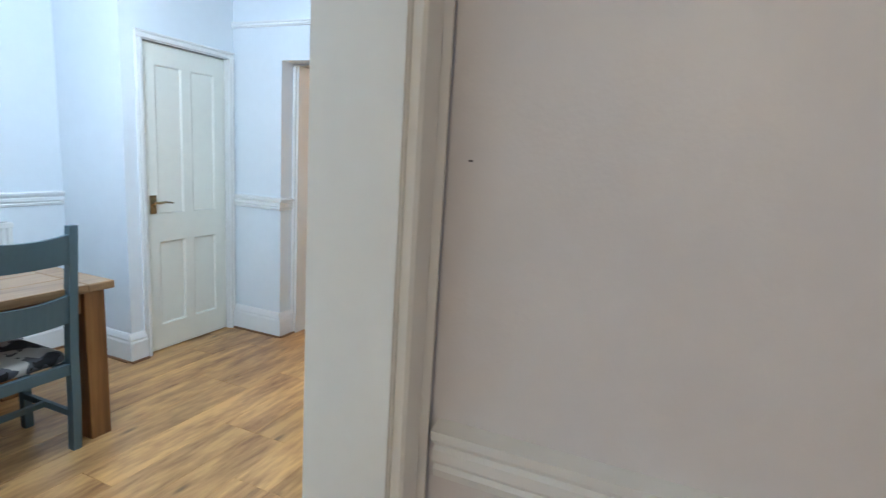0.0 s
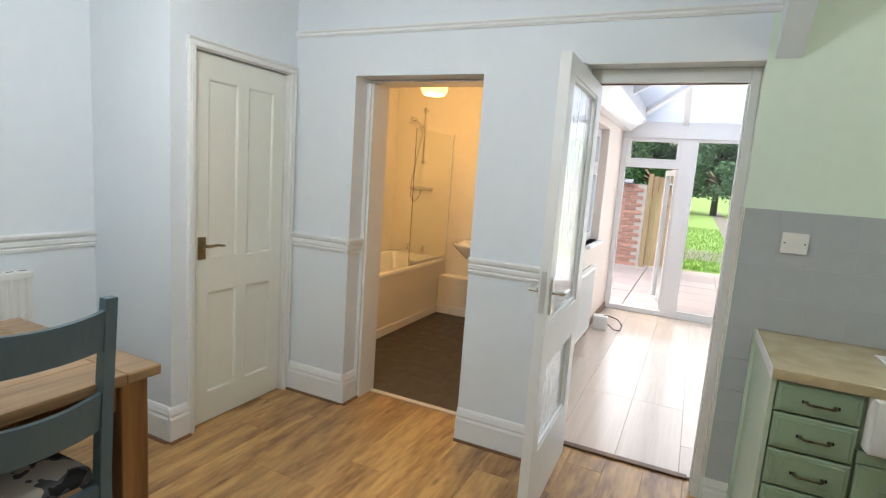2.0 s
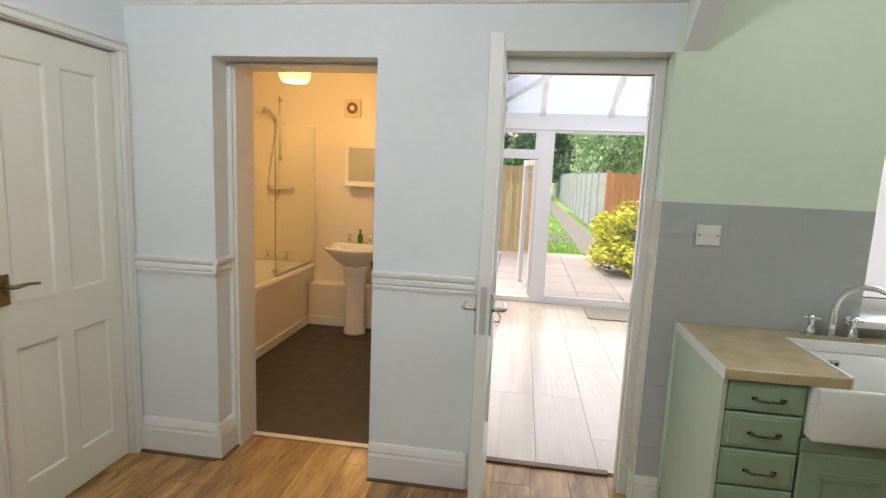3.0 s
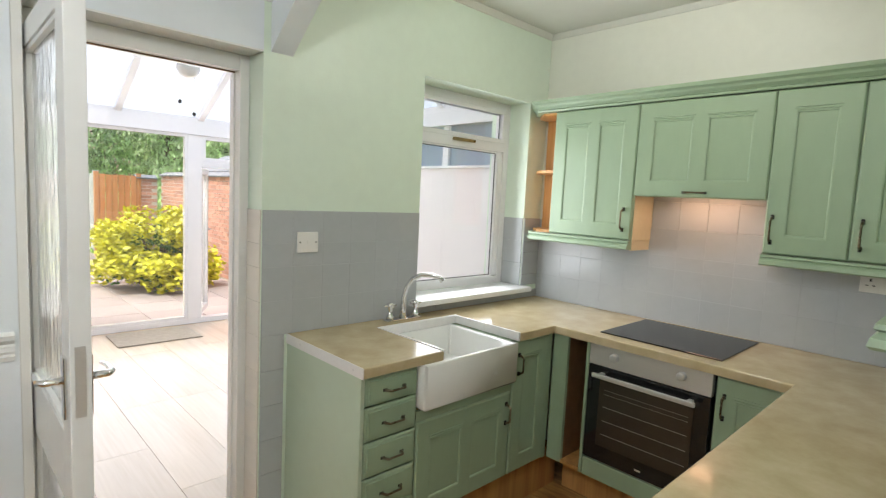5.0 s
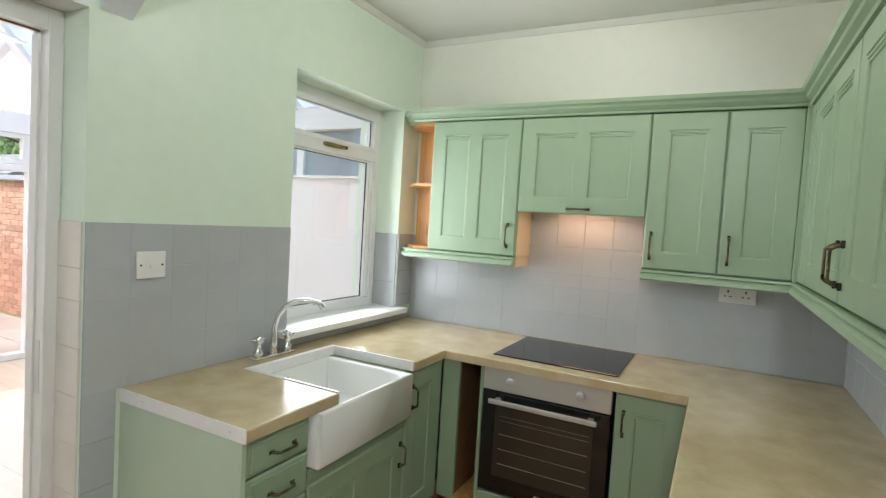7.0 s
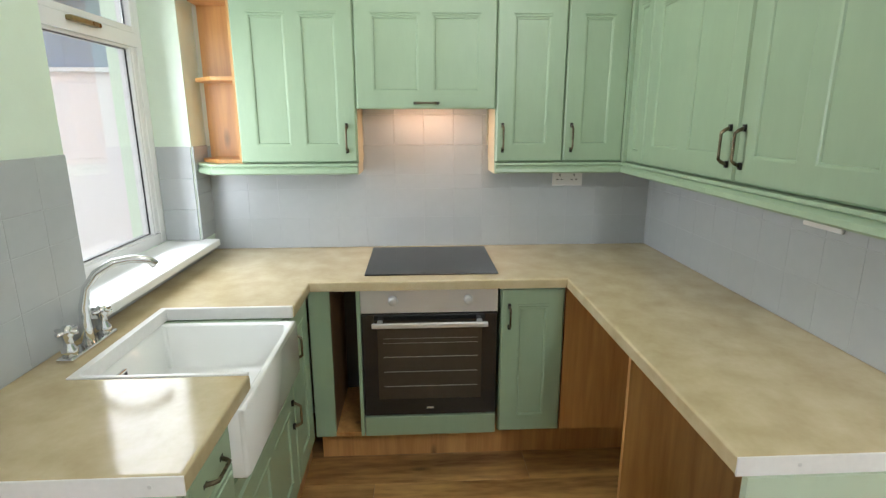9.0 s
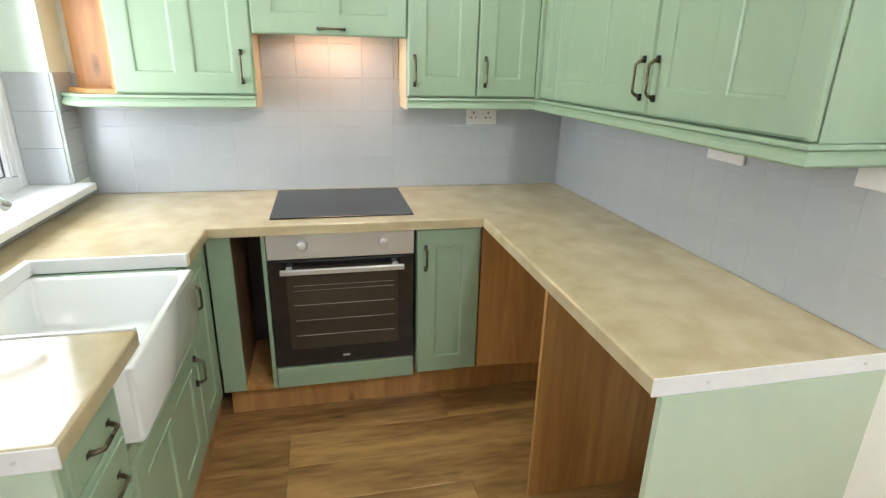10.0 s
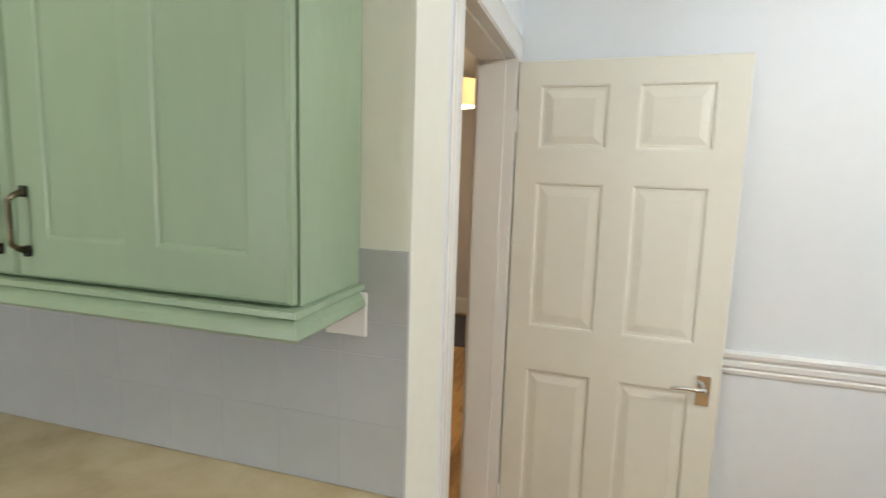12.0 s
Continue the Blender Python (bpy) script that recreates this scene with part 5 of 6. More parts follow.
part("hub", turned([(0.024, 0.0), (0.022, 0.006), (0.010, 0.009)], 16), TRIM, fn).matrix_basis = pose(0, -0.030, 0, 90, 0, 0)
gl = thing("bathroom_light", pose(-3.976, 6.283, 0), "lit opal drum light on the bathroom ceiling", "ceiling light")
part("base", turned([(0.10, 2.30), (0.11, 2.31), (0.11, BC - 0.001)], 24), TRIM, gl, "", True)
part("shade", turned([(0.05, 2.115), (0.09, 2.122), (0.112, 2.155), (0.118, 2.21), (0.11, 2.27), (0.08, 2.30)], 28), BATH_GLOBE, gl, "glowing opal glass shade", True).visible_shadow = False

# ---- conservatory ----
CY, CX0, CX1 = 8.72, -2.72, 0.30
wall("wall_conservatory_west", [(CX0 - 0.25, NB, -0.13, CX0, 7.05, 3.3), (CX0 - 0.25, 7.05, -0.13, CX0, 7.72, 0.91), (CX0 - 0.25, 7.05, 2.02, CX0, 7.72, 3.3), (CX0 - 0.25, 7.72, -0.13, CX0, 8.81, 3.3)],
     PINK_WALL, "peach painted wall of the conservatory with a small window")
wall("wall_house_gable", [(-5.2, 4.95, 2.70, 0.5, NB, 3.6), (-2.72, 4.90, 2.68, 0.42, NB, 2.70)], PINK_WALL, "peach painted house wall above the conservatory door")
moulding("trim", [(0, 0), (0.018, 0), (0.018, 0.06), (0.012, 0.07), (0, 0.07)], [("y", NB, CY - 0.03, CX0, 1)], BEAD, "low brown skirting in the conservatory")
solid("trim", extruded([(CX0 + 0.001, 2.10), (CX0 + 0.08, 2.10), (CX0 + 0.24, 2.215), (CX0 + 0.24, 2.34), (CX0 + 0.001, 2.34)], NB, CY, "y"), UPVC, "white boxed eaves along the conservatory wall", "soffit", "structure")
w2 = thing("window_2", pose(CX0, 0, 0), "white casement window in the conservatory side wall", "window", kind="structure")
def ybars(y0, z0, y1, z1, t, xa, xb):
    bm = bmesh.new()
    for q in ((y0, z0, y0 + t, z1), (y1 - t, z0, y1, z1), (y0 + t, z0, y1 - t, z0 + t), (y0 + t, z1 - t, y1 - t, z1)):
        rect(bm, xa, q[0], q[1], xb, q[2], q[3], 0.003)
    return bm
part("window_frame", ybars(7.05, 0.91, 7.72, 2.02, 0.05, -0.14, -0.08), UPVC, w2)
part("transom", block(-0.14, 7.10, 1.60, -0.08, 7.67, 1.65), UPVC, w2)
for z0, z1 in ((0.96, 1.60), (1.65, 1.97)):
    part("sash", ybars(7.10, z0, 7.67, z1, 0.04, -0.15, -0.07), UPVC, w2)
    part("pane", block(-0.112, 7.14, z0 + 0.04, -0.106, 7.63, z1 - 0.04), POLY, w2).visible_shadow = False
part("window_sill", block(-0.08, 7.03, 0.88, 0.05, 7.74, 0.91, 0.004), TRIM_WHITE, w2)
radiator(pose(CX0 + 0.077, 5.75, 0.11, 0, 0, 90), 1.5, 0.60, "long white fluted radiator in the conservatory")
bx = thing("junction_box", pose(-2.60, 7.68, 0.001, 0, 0, 8), "white electrical box with a loose black cable", "box")
part("case", block(-0.07, -0.06, 0, 0.07, 0.06, 0.14, 0.006), SOCKET_WHITE, bx)
part("cable", tube([(0.07, 0.0, 0.06), (0.14, -0.05, 0.02), (0.20, -0.02, 0.01), (0.22, 0.05, 0.05), (0.17, 0.08, 0.10), (0.09, 0.05, 0.13), (0.04, 0.0, 0.145)], 0.006, 8), BLACK, bx, "", True)
socket(pose(CX0 + 0.001, 7.45, 0.30, 0, 0, 90), 0.086, "white single socket above the skirting", (0.03,))
solid("doormat", block(-1.46, 8.13, 0.001, -0.72, 8.62, 0.013, 0.004), MAT, "woven beige doormat before the garden glazing", "doormat")

# glazed end wall
gw = thing("wall_glazed_north", pose(0, 0, 0), "white-framed glazed garden wall of the conservatory", "glazing", kind="structure")
for x0, x1 in ((CX0, -2.66), (-2.09, -1.945), (-0.675, -0.53), (-0.05, 0.02), (0.24, CX1)):
    part("post", block(x0, CY, 0.0552, x1, CY + 0.07, 2.035, 0.004), UPVC, gw)
part("bottom_frame", block(CX0, CY, 0, CX1, CY + 0.07, 0.055, 0.004), UPVC, gw)
part("step", block(CX0, CY + 0.07, -0.15, CX1, CY + 0.20, 0.030, 0.004), UPVC, gw)
part("eaves_beam", block(CX0, CY - 0.02, 2.035, CX1, CY + 0.09, 2.215, 0.005), UPVC, gw)
for x0, x1 in ((-2.66, -2.09), (-0.53, -0.05)):
    part("transom", block(x0, CY, 1.70, x1, CY + 0.07, 1.765, 0.004), UPVC, gw)
    part("fanlight_frame", bars(x0, 1.765, x1, 2.035, 0.04, CY + 0.005, CY + 0.065), UPVC, gw)
    part("pane", block(x0 + 0.04, CY + 0.03, 1.805, x1 - 0.04, CY + 0.036, 1.995), CLEAR, gw).visible_shadow = False
part("glazing_frame", bars(-1.945, 0.055, -0.675, 2.035, 0.03, CY + 0.005, CY + 0.065), UPVC, gw)
part("pane", block(-1.915, CY + 0.03, 0.085, -0.705, CY + 0.036, 2.005), CLEAR, gw).visible_shadow = False
part("pane", block(0.02, CY + 0.03, 0.055, 0.24, CY + 0.036, 2.035), CLEAR, gw).visible_shadow = False


def garden_door(name, m, w, label):
    d = thing(name, m, label, "door", kind="structure")
    part("sash", bars(0, 0.06, w, 1.695, 0.065, -0.03, 0.03), UPVC, d)
    part("pane", block(0.065, -0.003, 0.125, w - 0.065, 0.003, 1.63), CLEAR, d).visible_shadow = False
    part("door_handle", tube([(w - 0.03, -0.03, 1.0), (w - 0.03, -0.065, 1.0), (w - 0.13, -0.065, 1.0)], 0.008, 8), CHROME, d, "", True)
    return d


garden_door("door_4", pose(-2.09, CY + 0.105, 0, 0, 0, 104), 0.55, "white glazed garden door standing open")
garden_door("door_5", pose(-0.53, CY + 0.105, 0, 0, 0, 62), 0.47, "white glazed garden door standing open")
# east side: solid panels, glazed strip above
ew = thing("wall_conservatory_east", pose(0, 0, 0), "white panelled conservatory side wall with a glazed strip", "wall", kind="structure")
for k in range(5):
    y0 = NB + (CY - NB) * k / 5
    part("panel", block(CX1, y0 + 0.0006, -0.13, CX1 + 0.10, y0 + (CY - NB) / 5 - 0.0006, 1.73), PANEL_WHITE, ew)
    part("post", block(CX1 + 0.02, y0, 1.75, CX1 + 0.08, y0 + 0.06, 2.06), UPVC, ew)
part("cill", block(CX1 - 0.03, NB, 1.73, CX1 + 0.12, CY, 1.75, 0.003), UPVC, ew)
part("pane", block(CX1 + 0.045, NB, 1.75, CX1 + 0.051, CY, 2.06), POLY, ew, "hazy translucent strip")
part("eaves_beam", block(CX1 - 0.02, NB, 2.06, CX1 + 0.12, CY - 0.02, 2.215, 0.005), UPVC, ew)
# hipped translucent roof
RX, RZ, RY1, EV = -1.21, 2.98, 7.25, 2.215
roof = thing("roof_conservatory", pose(0, 0, 0), "translucent white hipped roof with white glazing bars", "roof", kind="structure")
E0, W0, E1, W1, R0, R1 = (CX1 + 0.06, NB + 0.01, EV), (CX0, NB + 0.01, EV), (CX1 + 0.06, CY + 0.03, EV), (CX0, CY + 0.03, EV), (RX, NB + 0.01, RZ), (RX, RY1, RZ)


def pane_of(points, thick=0.016):
    bm = bmesh.new()
    lo, hi = [bm.verts.new(p) for p in points], [bm.verts.new((p[0], p[1], p[2] + thick)) for p in points]
    k = len(points)
    for i in range(k):
        bm.faces.new((lo[i], lo[(i + 1) % k], hi[(i + 1) % k], hi[i]))
    bm.faces.new(lo[::-1])
    bm.faces.new(hi)
    return bm


for q in ((W0, W1, R1, R0), (E0, R0, R1, E1), (W1, E1, R1)):
    part("roof_sheet", pane_of(q), POLY, roof)


def bar(a, b, w=0.05, d=0.05):
    a, b = Vector(a), Vector(b)
    f = (b - a).normalized()
    s = f.cross(Vector((0, 0, 1))).normalized() * w / 2
    u = s.cross(f).normalized() * d
    bm = bmesh.new()
    v0, v1 = ([bm.verts.new(p + o) for o in (s, -s, -s - u, s - u)] for p in (a, b))
    for k in range(4):
        bm.faces.new((v0[k], v0[(k + 1) % 4], v1[(k + 1) % 4], v1[k]))
    bm.faces.new(v0[::-1])
    bm.faces.new(v1)
    return bm


mixp = lambda a, b, t: tuple(p + (q - p) * t for p, q in zip(a, b))
part("ridge", bar(R0, R1, 0.10, 0.09), UPVC, roof)
part("hip_bar", bar(W1, R1, 0.07, 0.06), UPVC, roof)
part("hip_bar", bar(E1, R1, 0.07, 0.06), UPVC, roof)
for x in (-2.07, -1.32, -0.55):
    hip, far = (W1, x - W1[0]) if x < RX else (E1, E1[0] - x)
    part("glazing_bar", bar((x, W1[1], EV), mixp(hip, R1, min(0.97, far / abs(hip[0] - RX))), 0.06), UPVC, roof)
for k in range(0, 4):
    part("glazing_bar", bar(mixp(W0, W1, k * 0.19 + 0.02), mixp(R0, R1, k * 0.31 + 0.03)), UPVC, roof)
    part("glazing_bar", bar(mixp(E0, E1, k * 0.19 + 0.02), mixp(R0, R1, k * 0.31 + 0.03)), UPVC, roof)
fan = thing("ceiling_fan", pose(-1.225, 7.0, -0.15), "white ceiling fan at rest with pull cords", "fan")
part("rod", tube([(0, 0, 2.70), (0, 0, RZ + 0.07)], 0.012, 8), UPVC, fan)
part("motor", turned([(0.05, 2.54), (0.10, 2.56), (0.11, 2.62), (0.09, 2.68), (0.04, 2.71)], 20), UPVC, fan, "", True)
part("light_bowl", turned([(0.02, 2.44), (0.06, 2.46), (0.085, 2.51), (0.075, 2.54)], 20), CERAMIC, fan, "", True)
for k in range(4):
    a = math.pi / 2 * k + 0.5
    b = part("blade", block(0.10, -0.055, 2.615, 0.52, 0.055, 2.623, 0.002), UPVC, fan)
    b.matrix_basis = Matrix.Rotation(a, 4, "Z")
for x, z in ((0.05, 2.20), (-0.05, 2.28)):
    c = part("pull_cord", tube([(x, 0.02, z), (x, 0.02, 2.50)], 0.0025, 6), STEEL, fan)
    part("pull_knob", turned([(0.004, z - 0.03), (0.014, z - 0.02), (0.012, z - 0.005), (0.004, z)], 10, None, (x, 0.02, 0)), BLACK, c, "", True)

# ---- garden ----
GZ = -0.12
ground = solid("ground", block(-300, 8.81, GZ - 0.4, 300, 600, GZ - 0.03), LAWN, "grassy garden ground reaching the horizon", "ground", "structure")
solid("path", block(-0.85, 14.0, GZ - 0.03, -0.12, 52.0, GZ - 0.015), GRAVEL, "narrow gravel path beside the lawn", "path", "structure")
solid("gravel_bed", block(-3.0, 15.9, GZ - 0.03, -0.86, 18.2, GZ - 0.012), GRAVEL, "strip of gravel and weeds beyond the patio", "gravel", "structure")


def foliage(bm, rg, centre, radius, n, size, squash=1.0, droop=0.0):
    """n small two-faced leaves scattered through an uneven blob."""
    c = Vector(centre)
    for _ in range(n):
        d = Vector((rg.gauss(0, 1), rg.gauss(0, 1), rg.gauss(0, 1)))
        d = d.normalized() * (rg.random() ** 0.45)
        p = c + Vector((d.x * radius, d.y * radius, d.z * radius * squash))
        a = Vector((rg.uniform(-1, 1), rg.uniform(-1, 1), rg.uniform(-0.6, 0.6) - droop)).normalized()
        s = a.cross(Vector((rg.uniform(-1, 1), rg.uniform(-1, 1), rg.uniform(-1, 1)))).normalized()
        l = size * rg.uniform(0.6, 1.4)
        v = [bm.verts.new(q) for q in (p - a * l * 0.5, p + s * l * 0.24, p + a * l * 0.5, p - s * l * 0.24)]
        bm.faces.new(v)


def limb_tree(name, m, height, spread, leaf, mat, label, seed, leaves, base=0.25, cone=False, droop=0.0, clumps=46):
    rg = random.Random(seed)
    t = thing(name, m, label, "tree", "garden trees")
    bm = tube([(0, 0, -0.1), (0.03, 0.02, height * 0.3), (-0.04, 0.03, height * 0.65), (0, 0, height * 0.95)], [height * 0.028, height * 0.021, height * 0.012, 0.02], 9)
    cr = bmesh.new()
    for k in range(clumps):
        h = rg.uniform(base, 1.0)
        reach = spread * ((1.03 - h) / (1.03 - base) if cone else math.sqrt(max(0.03, 1 - ((h - 0.55) / 0.52) ** 2))) * rg.uniform(0.35, 1.0)
        a = rg.uniform(0, 2 * math.pi)
        p = (reach * math.cos(a), reach * math.sin(a), height * h)
        tube([(0, 0, height * h * 0.82), (p[0] * 0.5, p[1] * 0.5, height * h * 0.94), p], [height * 0.007, height * 0.005, 0.01], 5, bm)
        foliage(cr, rg, p, spread * rg.uniform(0.18, 0.34), leaves // clumps, leaf, 1.6 if droop else 0.8, droop)
    part("trunk", bm, BARK, t, "", True)
    part("crown", cr, mat, t)
    return t


sh_rg = random.Random(3)
shrub = thing("shrub", pose(-0.20, 11.75, GZ - 0.02), "rounded golden-yellow shrub at the patio edge", "shrub")
st, lf, lg = bmesh.new(), bmesh.new(), bmesh.new()
for k in range(58):
    a, e = sh_rg.uniform(0, 2 * math.pi), sh_rg.uniform(0.04, 1.0)
    r = 0.78 * math.sqrt(1 - 0.55 * e * e) * sh_rg.uniform(0.55, 1.0)
    p = (r * math.cos(a), r * math.sin(a), 0.10 + 1.06 * e)
    tube([(0.03 * math.cos(a), 0.03 * math.sin(a), 0), (p[0] * 0.45, p[1] * 0.45, p[2] * 0.6), p], [0.016, 0.010, 0.004], 5, st)
    foliage(lf, sh_rg, p, sh_rg.uniform(0.18, 0.28), 170, 0.095, 0.8)
    foliage(lg, sh_rg, (p[0] * 0.8, p[1] * 0.8, p[2] * 0.85), 0.2, 45, 0.085, 0.8)
part("stems", st, BARK, shrub)
part("crown", lf, SHRUB_LEAF, shrub, "golden-yellow outer leaves")
part("inner_leaves", lg, SHRUB_GREEN, shrub, "darker green inner leaves")

conifer = limb_tree("conifer", pose(-0.8, 44, GZ), 8.5, 3.0, 0.30, CONIFER, "tall dark green conifer at the garden end", 21, 17000, 0.17, True, 0.0, 80)
pale = limb_tree("broadleaf_tree", pose(3.0, 39, GZ), 8.0, 3.0, 0.26, WILLOW, "pale green drooping broadleaf tree at the garden end", 22, 10000, 0.16, False, 1.2)
for x, y, r, s in ((-13, 50, 150, 1.1), (-5.4, 47, 10, 1.0)):
    copy_thing(conifer, pose(x, y, GZ, 0, 0, r)).scale = (s, s, s)
for x, y, r, s in ((7.5, 38, 70, 1.0), (11.5, 34, 190, 1.15), (16.5, 36, 300, 1.2), (1.6, 50, 140, 1.05), (21, 30, 20, 1.2), (9.5, 44, 240, 1.2)):
    copy_thing(pale, pose(x, y, GZ, 0, 0, r)).scale = (s, s, s)

# lawn grass
rg = random.Random(9)
bm = bmesh.new()
for _ in range(9000):
    x, y = rg.uniform(-4.0, -0.86) if rg.random() < 0.9 else rg.uniform(-0.12, 0.1), 14.2 + 14 * rg.random() ** 1.6
    a, h = rg.uniform(0, math.pi), rg.uniform(0.04, 0.10)
    dx, dy = 0.012 * math.cos(a), 0.012 * math.sin(a)
    bm.faces.new([bm.verts.new(v) for v in ((x - dx, y - dy, GZ - 0.03), (x + dx, y + dy, GZ - 0.03), (x + rg.uniform(-0.03, 0.03), y + rg.uniform(-0.03, 0.03), GZ - 0.03 + h))])
solid("grass", bm, GRASS, "green lawn grass", "grass", "stuff")

# patio slabs
patio = solid("patio", block(-7.0, 8.81, GZ - 0.04, 1.0, 13.9, GZ - 0.018), MORTAR, "concrete slab patio outside the conservatory", "patio", "structure")
slab = data_of("slab", block(-0.295, -0.295, 0, 0.295, 0.295, 0.025, 0.006), PAVING)
for i in range(13):
    for j in range(8):
        o = new("slab", slab)
        o.parent = patio
        o.location = (0.7 - 0.6 * i, 9.12 + 0.6 * j, GZ - 0.020 + 0.003 * ((i * 7 + j * 3) % 4) / 4)
        o.rotation_euler = (0, 0, math.pi / 2 * ((i + j) % 4))

# brick walls
brick_mesh = data_of("brick", block(-0.1075, -0.02, -0.0325, 0.1075, 0.02, 0.0325, 0.004), BRICK)


def brick_wall(name, m, length, rows, label, singles):
    """Bricks on the local -y face of a mortar core, slate coping above; x from 0 to length."""
    g = thing(name, m, label, "garden wall")
    h = rows * 0.075
    part("core", block(0, 0.006, -0.05, length, 0.215, h), MORTAR, g)
    rest, k = bmesh.new(), 0
    for r in range(rows - 1, -1, -1):
        off = 0.1125 * (r % 2)
        for c in range(int(length / 0.225)):
            x, z = 0.1125 + off + c * 0.225, 0.0375 + 0.075 * r
            if x > length - 0.10:
                continue
            if k < singles:
                o = new("brick", brick_mesh)
                o.parent = g
                o.location = (x, 0.018 + 0.002 * math.sin(k * 12.9), z)
            else:
                rect(rest, x - 0.1075, -0.002, z - 0.0325, x + 0.1075, 0.038, z + 0.0325)
            k += 1
    if len(rest.verts):
        tagged(part("brickwork", rest, BRICK, g), kind="stuff")
    else:
        rest.free()
    for c in range(int(length / 0.45)):
        part("coping_slate", extruded([(-0.05, h), (0.265, h), (0.265, h + 0.02), (0.11, h + 0.09), (-0.05, h + 0.02)], c * 0.45 + 0.003, c * 0.45 + 0.447, "x"), SLATE, g)
    return g


brick_wall("garden_wall", pose(-6.66, 13.4, GZ), 3.88, 22, "old red brick garden wall with pale mortar", 300)
brick_wall("garden_wall", pose(0.60, 16.2, GZ), 0.45, 23, "short end of the old brick boundary wall", 60)
brick_wall("garden_wall", pose(1.05, 15.9, GZ, 0, 0, -90), 6.75, 24, "old red brick boundary wall with slate coping", 300)


def board_panel(name, m, n, w, h, mat, label, posts=True):
    f = thing(name, m, label, "fence")
    for k in range(n):
        part("board", block(k * w + 0.004, -0.012 - 0.012 * (k % 2), 0.04, (k + 1) * w - 0.004, 0.010 - 0.012 * (k % 2), h - 0.02 * ((k * 5) % 3) / 3, 0.003), mat, f)
    for z in (0.35, h - 0.35):
        part("rail", block(0, 0.011, z, n * w, 0.05, z + 0.08, 0.003), mat, f)
    if posts:
        part("post", block(-0.09, -0.03, -0.03, -0.004, 0.06, h + 0.05, 0.004), mat, f)
        part("post", block(n * w + 0.004, -0.03, -0.03, n * w + 0.09, 0.06, h + 0.05, 0.004), mat, f)
    return f


board_panel("garden_gate", pose(-2.68, 13.42, GZ), 5, 0.11, 1.82, GATE_WOOD, "weathered wooden board gate beside the brick wall")
board_panel("fence_panel", pose(-0.10, 16.2, GZ), 6, 0.12, 1.78, ORANGE_WOOD, "orange-stained closeboard fence panel")

fp = thing("boundary_fence", pose(0.02, 17.2, GZ, 0, 0, 89), "grey concrete post and board boundary fence", "fence", "boundary fence bays")
part("post", block(-0.06, -0.06, -0.03, 0.06, 0.06, 1.86, 0.004), CONCRETE, fp)
for k in range(6):
    part("board", block(0.06, -0.03 + 0.006 * (k % 2), 0.30 * k, 1.86, 0.02 + 0.006 * (k % 2), 0.30 * k + 0.292, 0.004), CONCRETE, fp)
for k in range(1, 20):
    d = Matrix.Translation((1.92 * k * math.cos(radians(89)), 1.92 * k * math.sin(radians(89)), 0))
    copy_thing(fp, d @ pose(0.02, 17.2, GZ, 0, 0, 89))
shed = thing("garden_shed", pose(1.75, 13.2, GZ), "low brick outbuilding with a slate roof", "shed")
part("wall", block(0, 0, 0, 1.8, 3.0, 1.95), BRICK, shed)
part("roof", extruded([(-0.12, 1.90), (1.92, 1.90), (1.92, 1.95), (0.9, 2.40), (-0.12, 1.95)], -0.1, 3.1, "y"), SLATE, shed)

# ---- wall tiles ----
wall_e, wall_s, wall_n = (bpy.data.objects[k] for k in ("wall_east_kitchen", "wall_south_kitchen", "wall_north_kitchen"))
P, G = 0.139, 0.0005
tile_meshes = {}


def lay_tiles(parent, place, runs, rows, mat=TILE):
    """runs: column edges along the wall; rows: (z0, z1). place turns (s, out, z) into the world; tiles stand 7 mm proud."""
    for z0, z1 in rows:
        for a, b in zip(runs, runs[1:]):
            w, h = abs(b - a), z1 - z0
            if w < 0.012:
                continue
            key = (round(w, 3), round(h, 3), parent.name, mat.name)
            if key not in tile_meshes:
                bm = block(-w / 2 + G, 0, -h / 2 + G, w / 2 - G, 0.007, h / 2 - G)
                top = [e for e in bm.edges if all(v.co.y > 0.006 for v in e.verts)]
                bmesh.ops.bevel(bm, geom=top, offset=0.0010, segments=1, affect="EDGES")
                tile_meshes[key] = data_of("tile", bm, mat)
            o = new("tile", tile_meshes[key])
            o.parent = parent
            o.matrix_basis = place((a + b) / 2, (z0 + z1) / 2)


ROWS_ES = [(0.907, 1.053), (1.053, 1.190), (1.190, 1.257), (1.257, 1.396)]
ys = [SOUTH + 0.008] + [y for y in (3.897 + P * k for k in range(-9, 7)) if SOUTH + 0.02 < y < N - 0.02] + [N - 0.008]
lay_tiles(wall_e, lambda s, z: pose(EAST, s, z, 0, 0, 90), ys, ROWS_ES)
lay_tiles(wall_e, lambda s, z: pose(EAST, s, z, 0, 0, 90), [3.460] + [y for y in ys if 3.47 < y < 4.03] + [4.040], [(1.396, 1.535), (1.535, 1.594)])
xs = [-1.548 + P * k for k in range(13)] + [EAST - 0.008]
xs = [x for x in xs if x < EAST]
lay_tiles(wall_s, lambda s, z: pose(s, SOUTH, z), xs, ROWS_ES)
place_n = lambda s, z: pose(s, N, z, 0, 0, 180)
xn = [-1.662] + [-1.530 + P * k for k in range(5)] + [-0.848]
ROWS_N = [(0.907, 1.050), (1.050, 1.189), (1.189, 1.285), (1.285, 1.420)]
lay_tiles(wall_n, place_n, xn, ROWS_N)
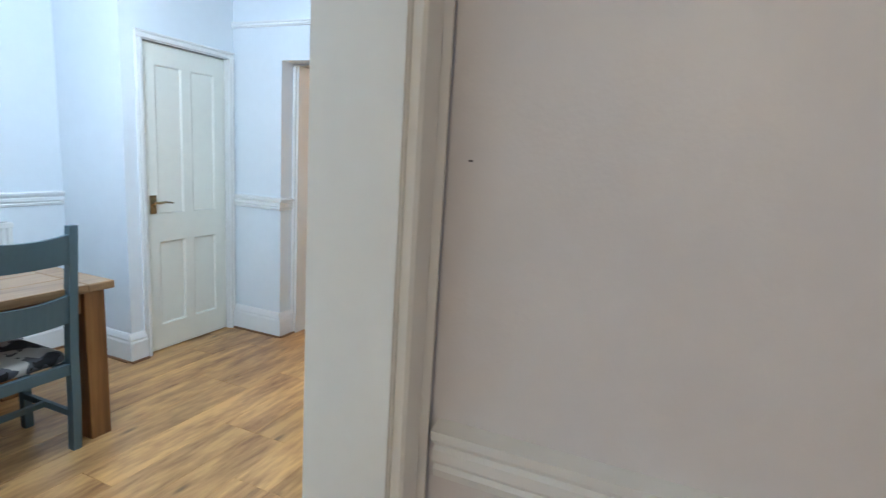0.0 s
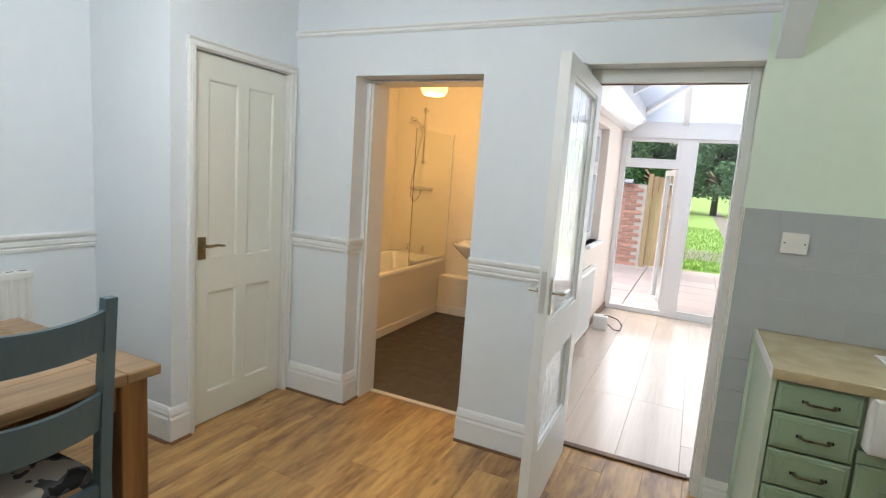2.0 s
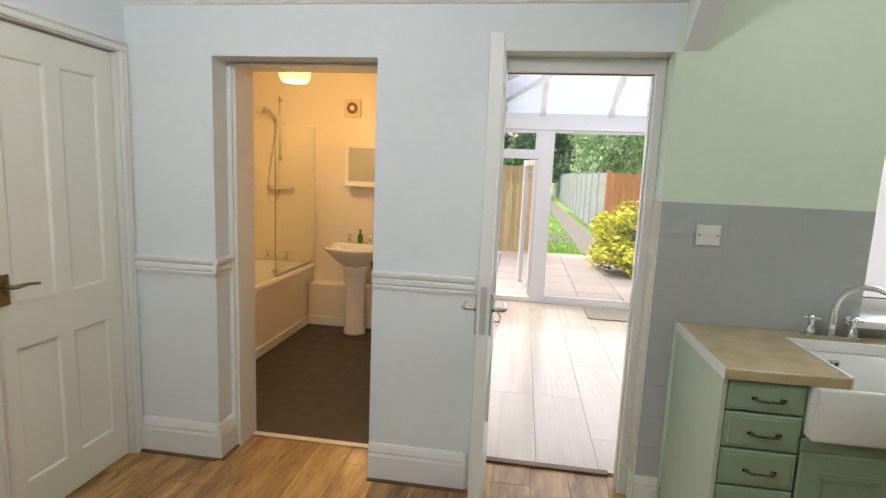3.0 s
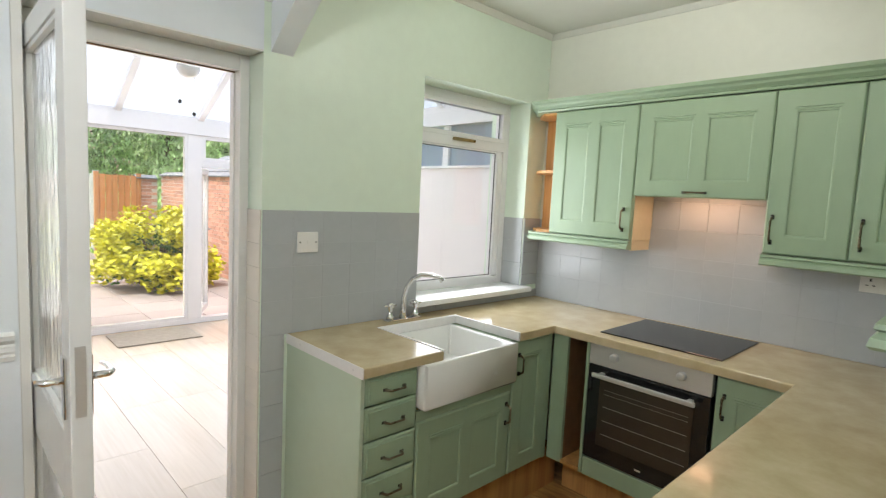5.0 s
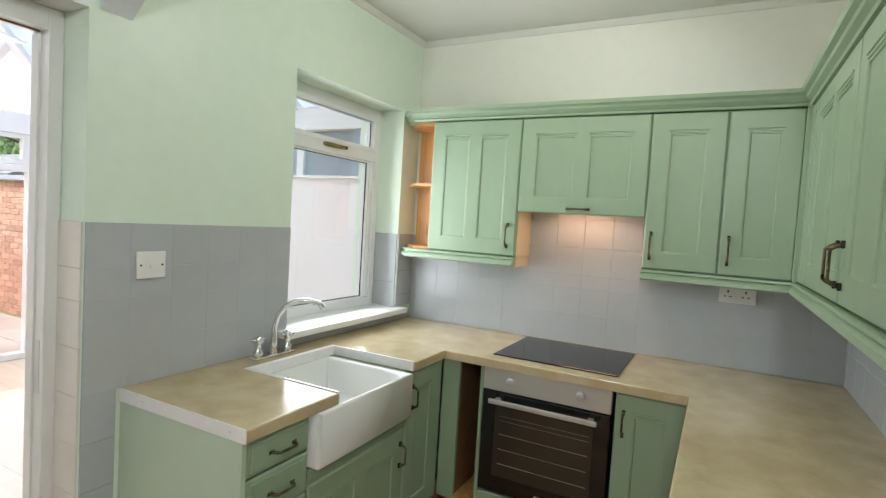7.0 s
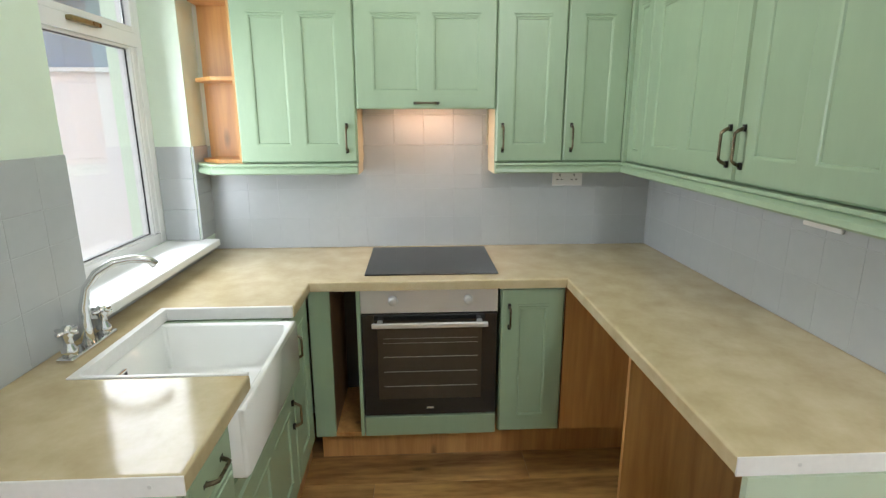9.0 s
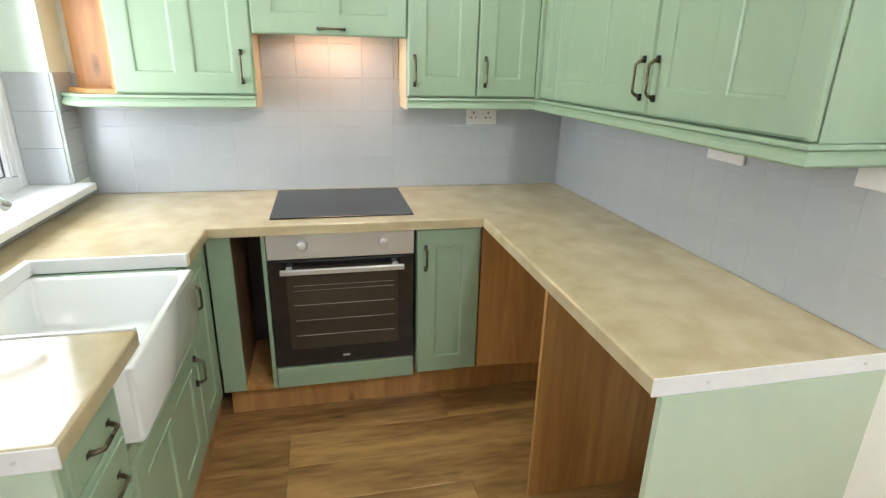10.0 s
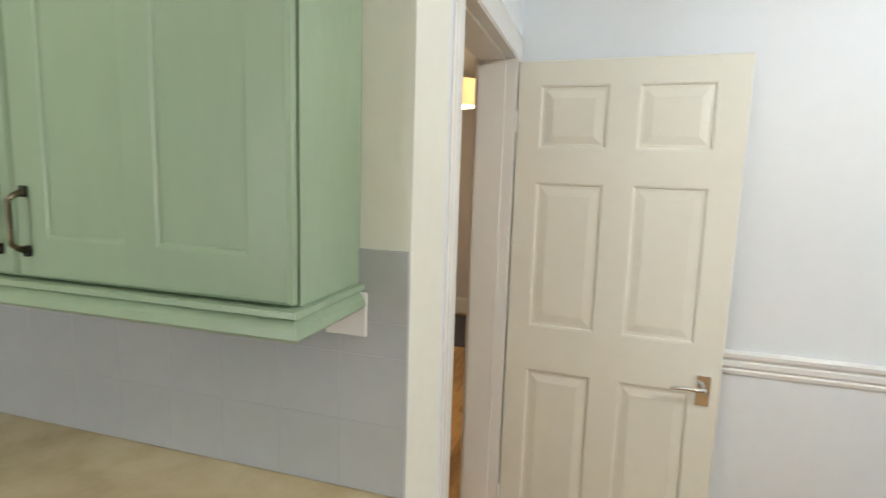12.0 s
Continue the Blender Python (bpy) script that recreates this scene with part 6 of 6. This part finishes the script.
lay_tiles(wall_n, place_n, [-1.662, -1.562], [(0.174 + 0.1466 * k, 0.174 + 0.1466 * (k + 1)) for k in range(5)])
lay_tiles(wall_n, lambda s, z: pose(-1.665, s, z, 0, 0, 90), [N + 0.001, 4.889], [(0.174 + 0.1466 * k, 0.174 + 0.1466 * (k + 1)) for k in range(5)] + ROWS_N, CREAM_TILE)
lay_tiles(wall_n, place_n, [-0.848 + P * k for k in range(6)] + [0.0, EAST - 0.008], [(0.907, 0.953)])
lay_tiles(wall_n, place_n, [0.003, EAST - 0.008], [(0.985, 1.053), (1.053, 1.190), (1.190, 1.257), (1.257, 1.400)])
lay_tiles(wall_n, lambda s, z: pose(0.0, s, z, 0, 0, 90), [N + 0.002, 4.918], [(0.987, 1.125), (1.125, 1.262), (1.262, 1.400)])
for nm, b in (("grout_east", (EAST - 0.0062, SOUTH, 0.907, EAST, N, 1.394)), ("grout_south", (-1.549, SOUTH, 0.907, EAST, SOUTH + 0.0062, 1.394)), ("grout_north", (-1.660, N - 0.0062, 0.907, -0.848, N, 1.418))):
    part("grout", block(*b), GROUT, {"grout_east": wall_e, "grout_south": wall_s, "grout_north": wall_n}[nm])

# ---- floor planks ----
rg = random.Random(17)


def plank(name, mat, width, length, cache={}):
    key = (mat.name, width, round(length, 2))
    if key not in cache:
        bm = block(-width / 2 + 0.0005, 0.0006, -0.010, width / 2 - 0.0005, length - 0.0006, 0.0)
        bmesh.ops.bevel(bm, geom=[e for e in bm.edges if all(v.co.z > -0.001 for v in e.verts)], offset=0.0012, segments=1, affect="EDGES")
        cache[key] = data_of(name, bm, mat)
    return cache[key]


def lay_planks(parent, mat, width, x0, x1, y0, y1):
    i = 0
    while x0 + width * i < x1 - 0.01:
        x, y, length = x0 + width * (i + 0.5), y0, rg.choice((0.35, 0.62, 0.90, 1.22))
        while y < y1 - 0.01:
            length = min(length, y1 - y)
            o = new("plank", plank("plank", mat, width, length))
            o.parent = parent
            o.location = (x, y, 0.0)
            y += length
            length = 1.22
        i += 1


lay_planks(floor, OAK_FLOOR, 0.19, -4.78, 0.17, 1.20, 5.03)
lay_planks(floor, OAK_FLOOR, 0.19, -1.55, 2.2, -2.1, 1.20)
lay_planks(floor, OAK_FLOOR, 0.19, 0.17, 2.2, 1.20, 2.40)
lay_planks(cons_floor, PALE_FLOOR, 0.326, -2.738, 0.32, 5.07, 8.72)
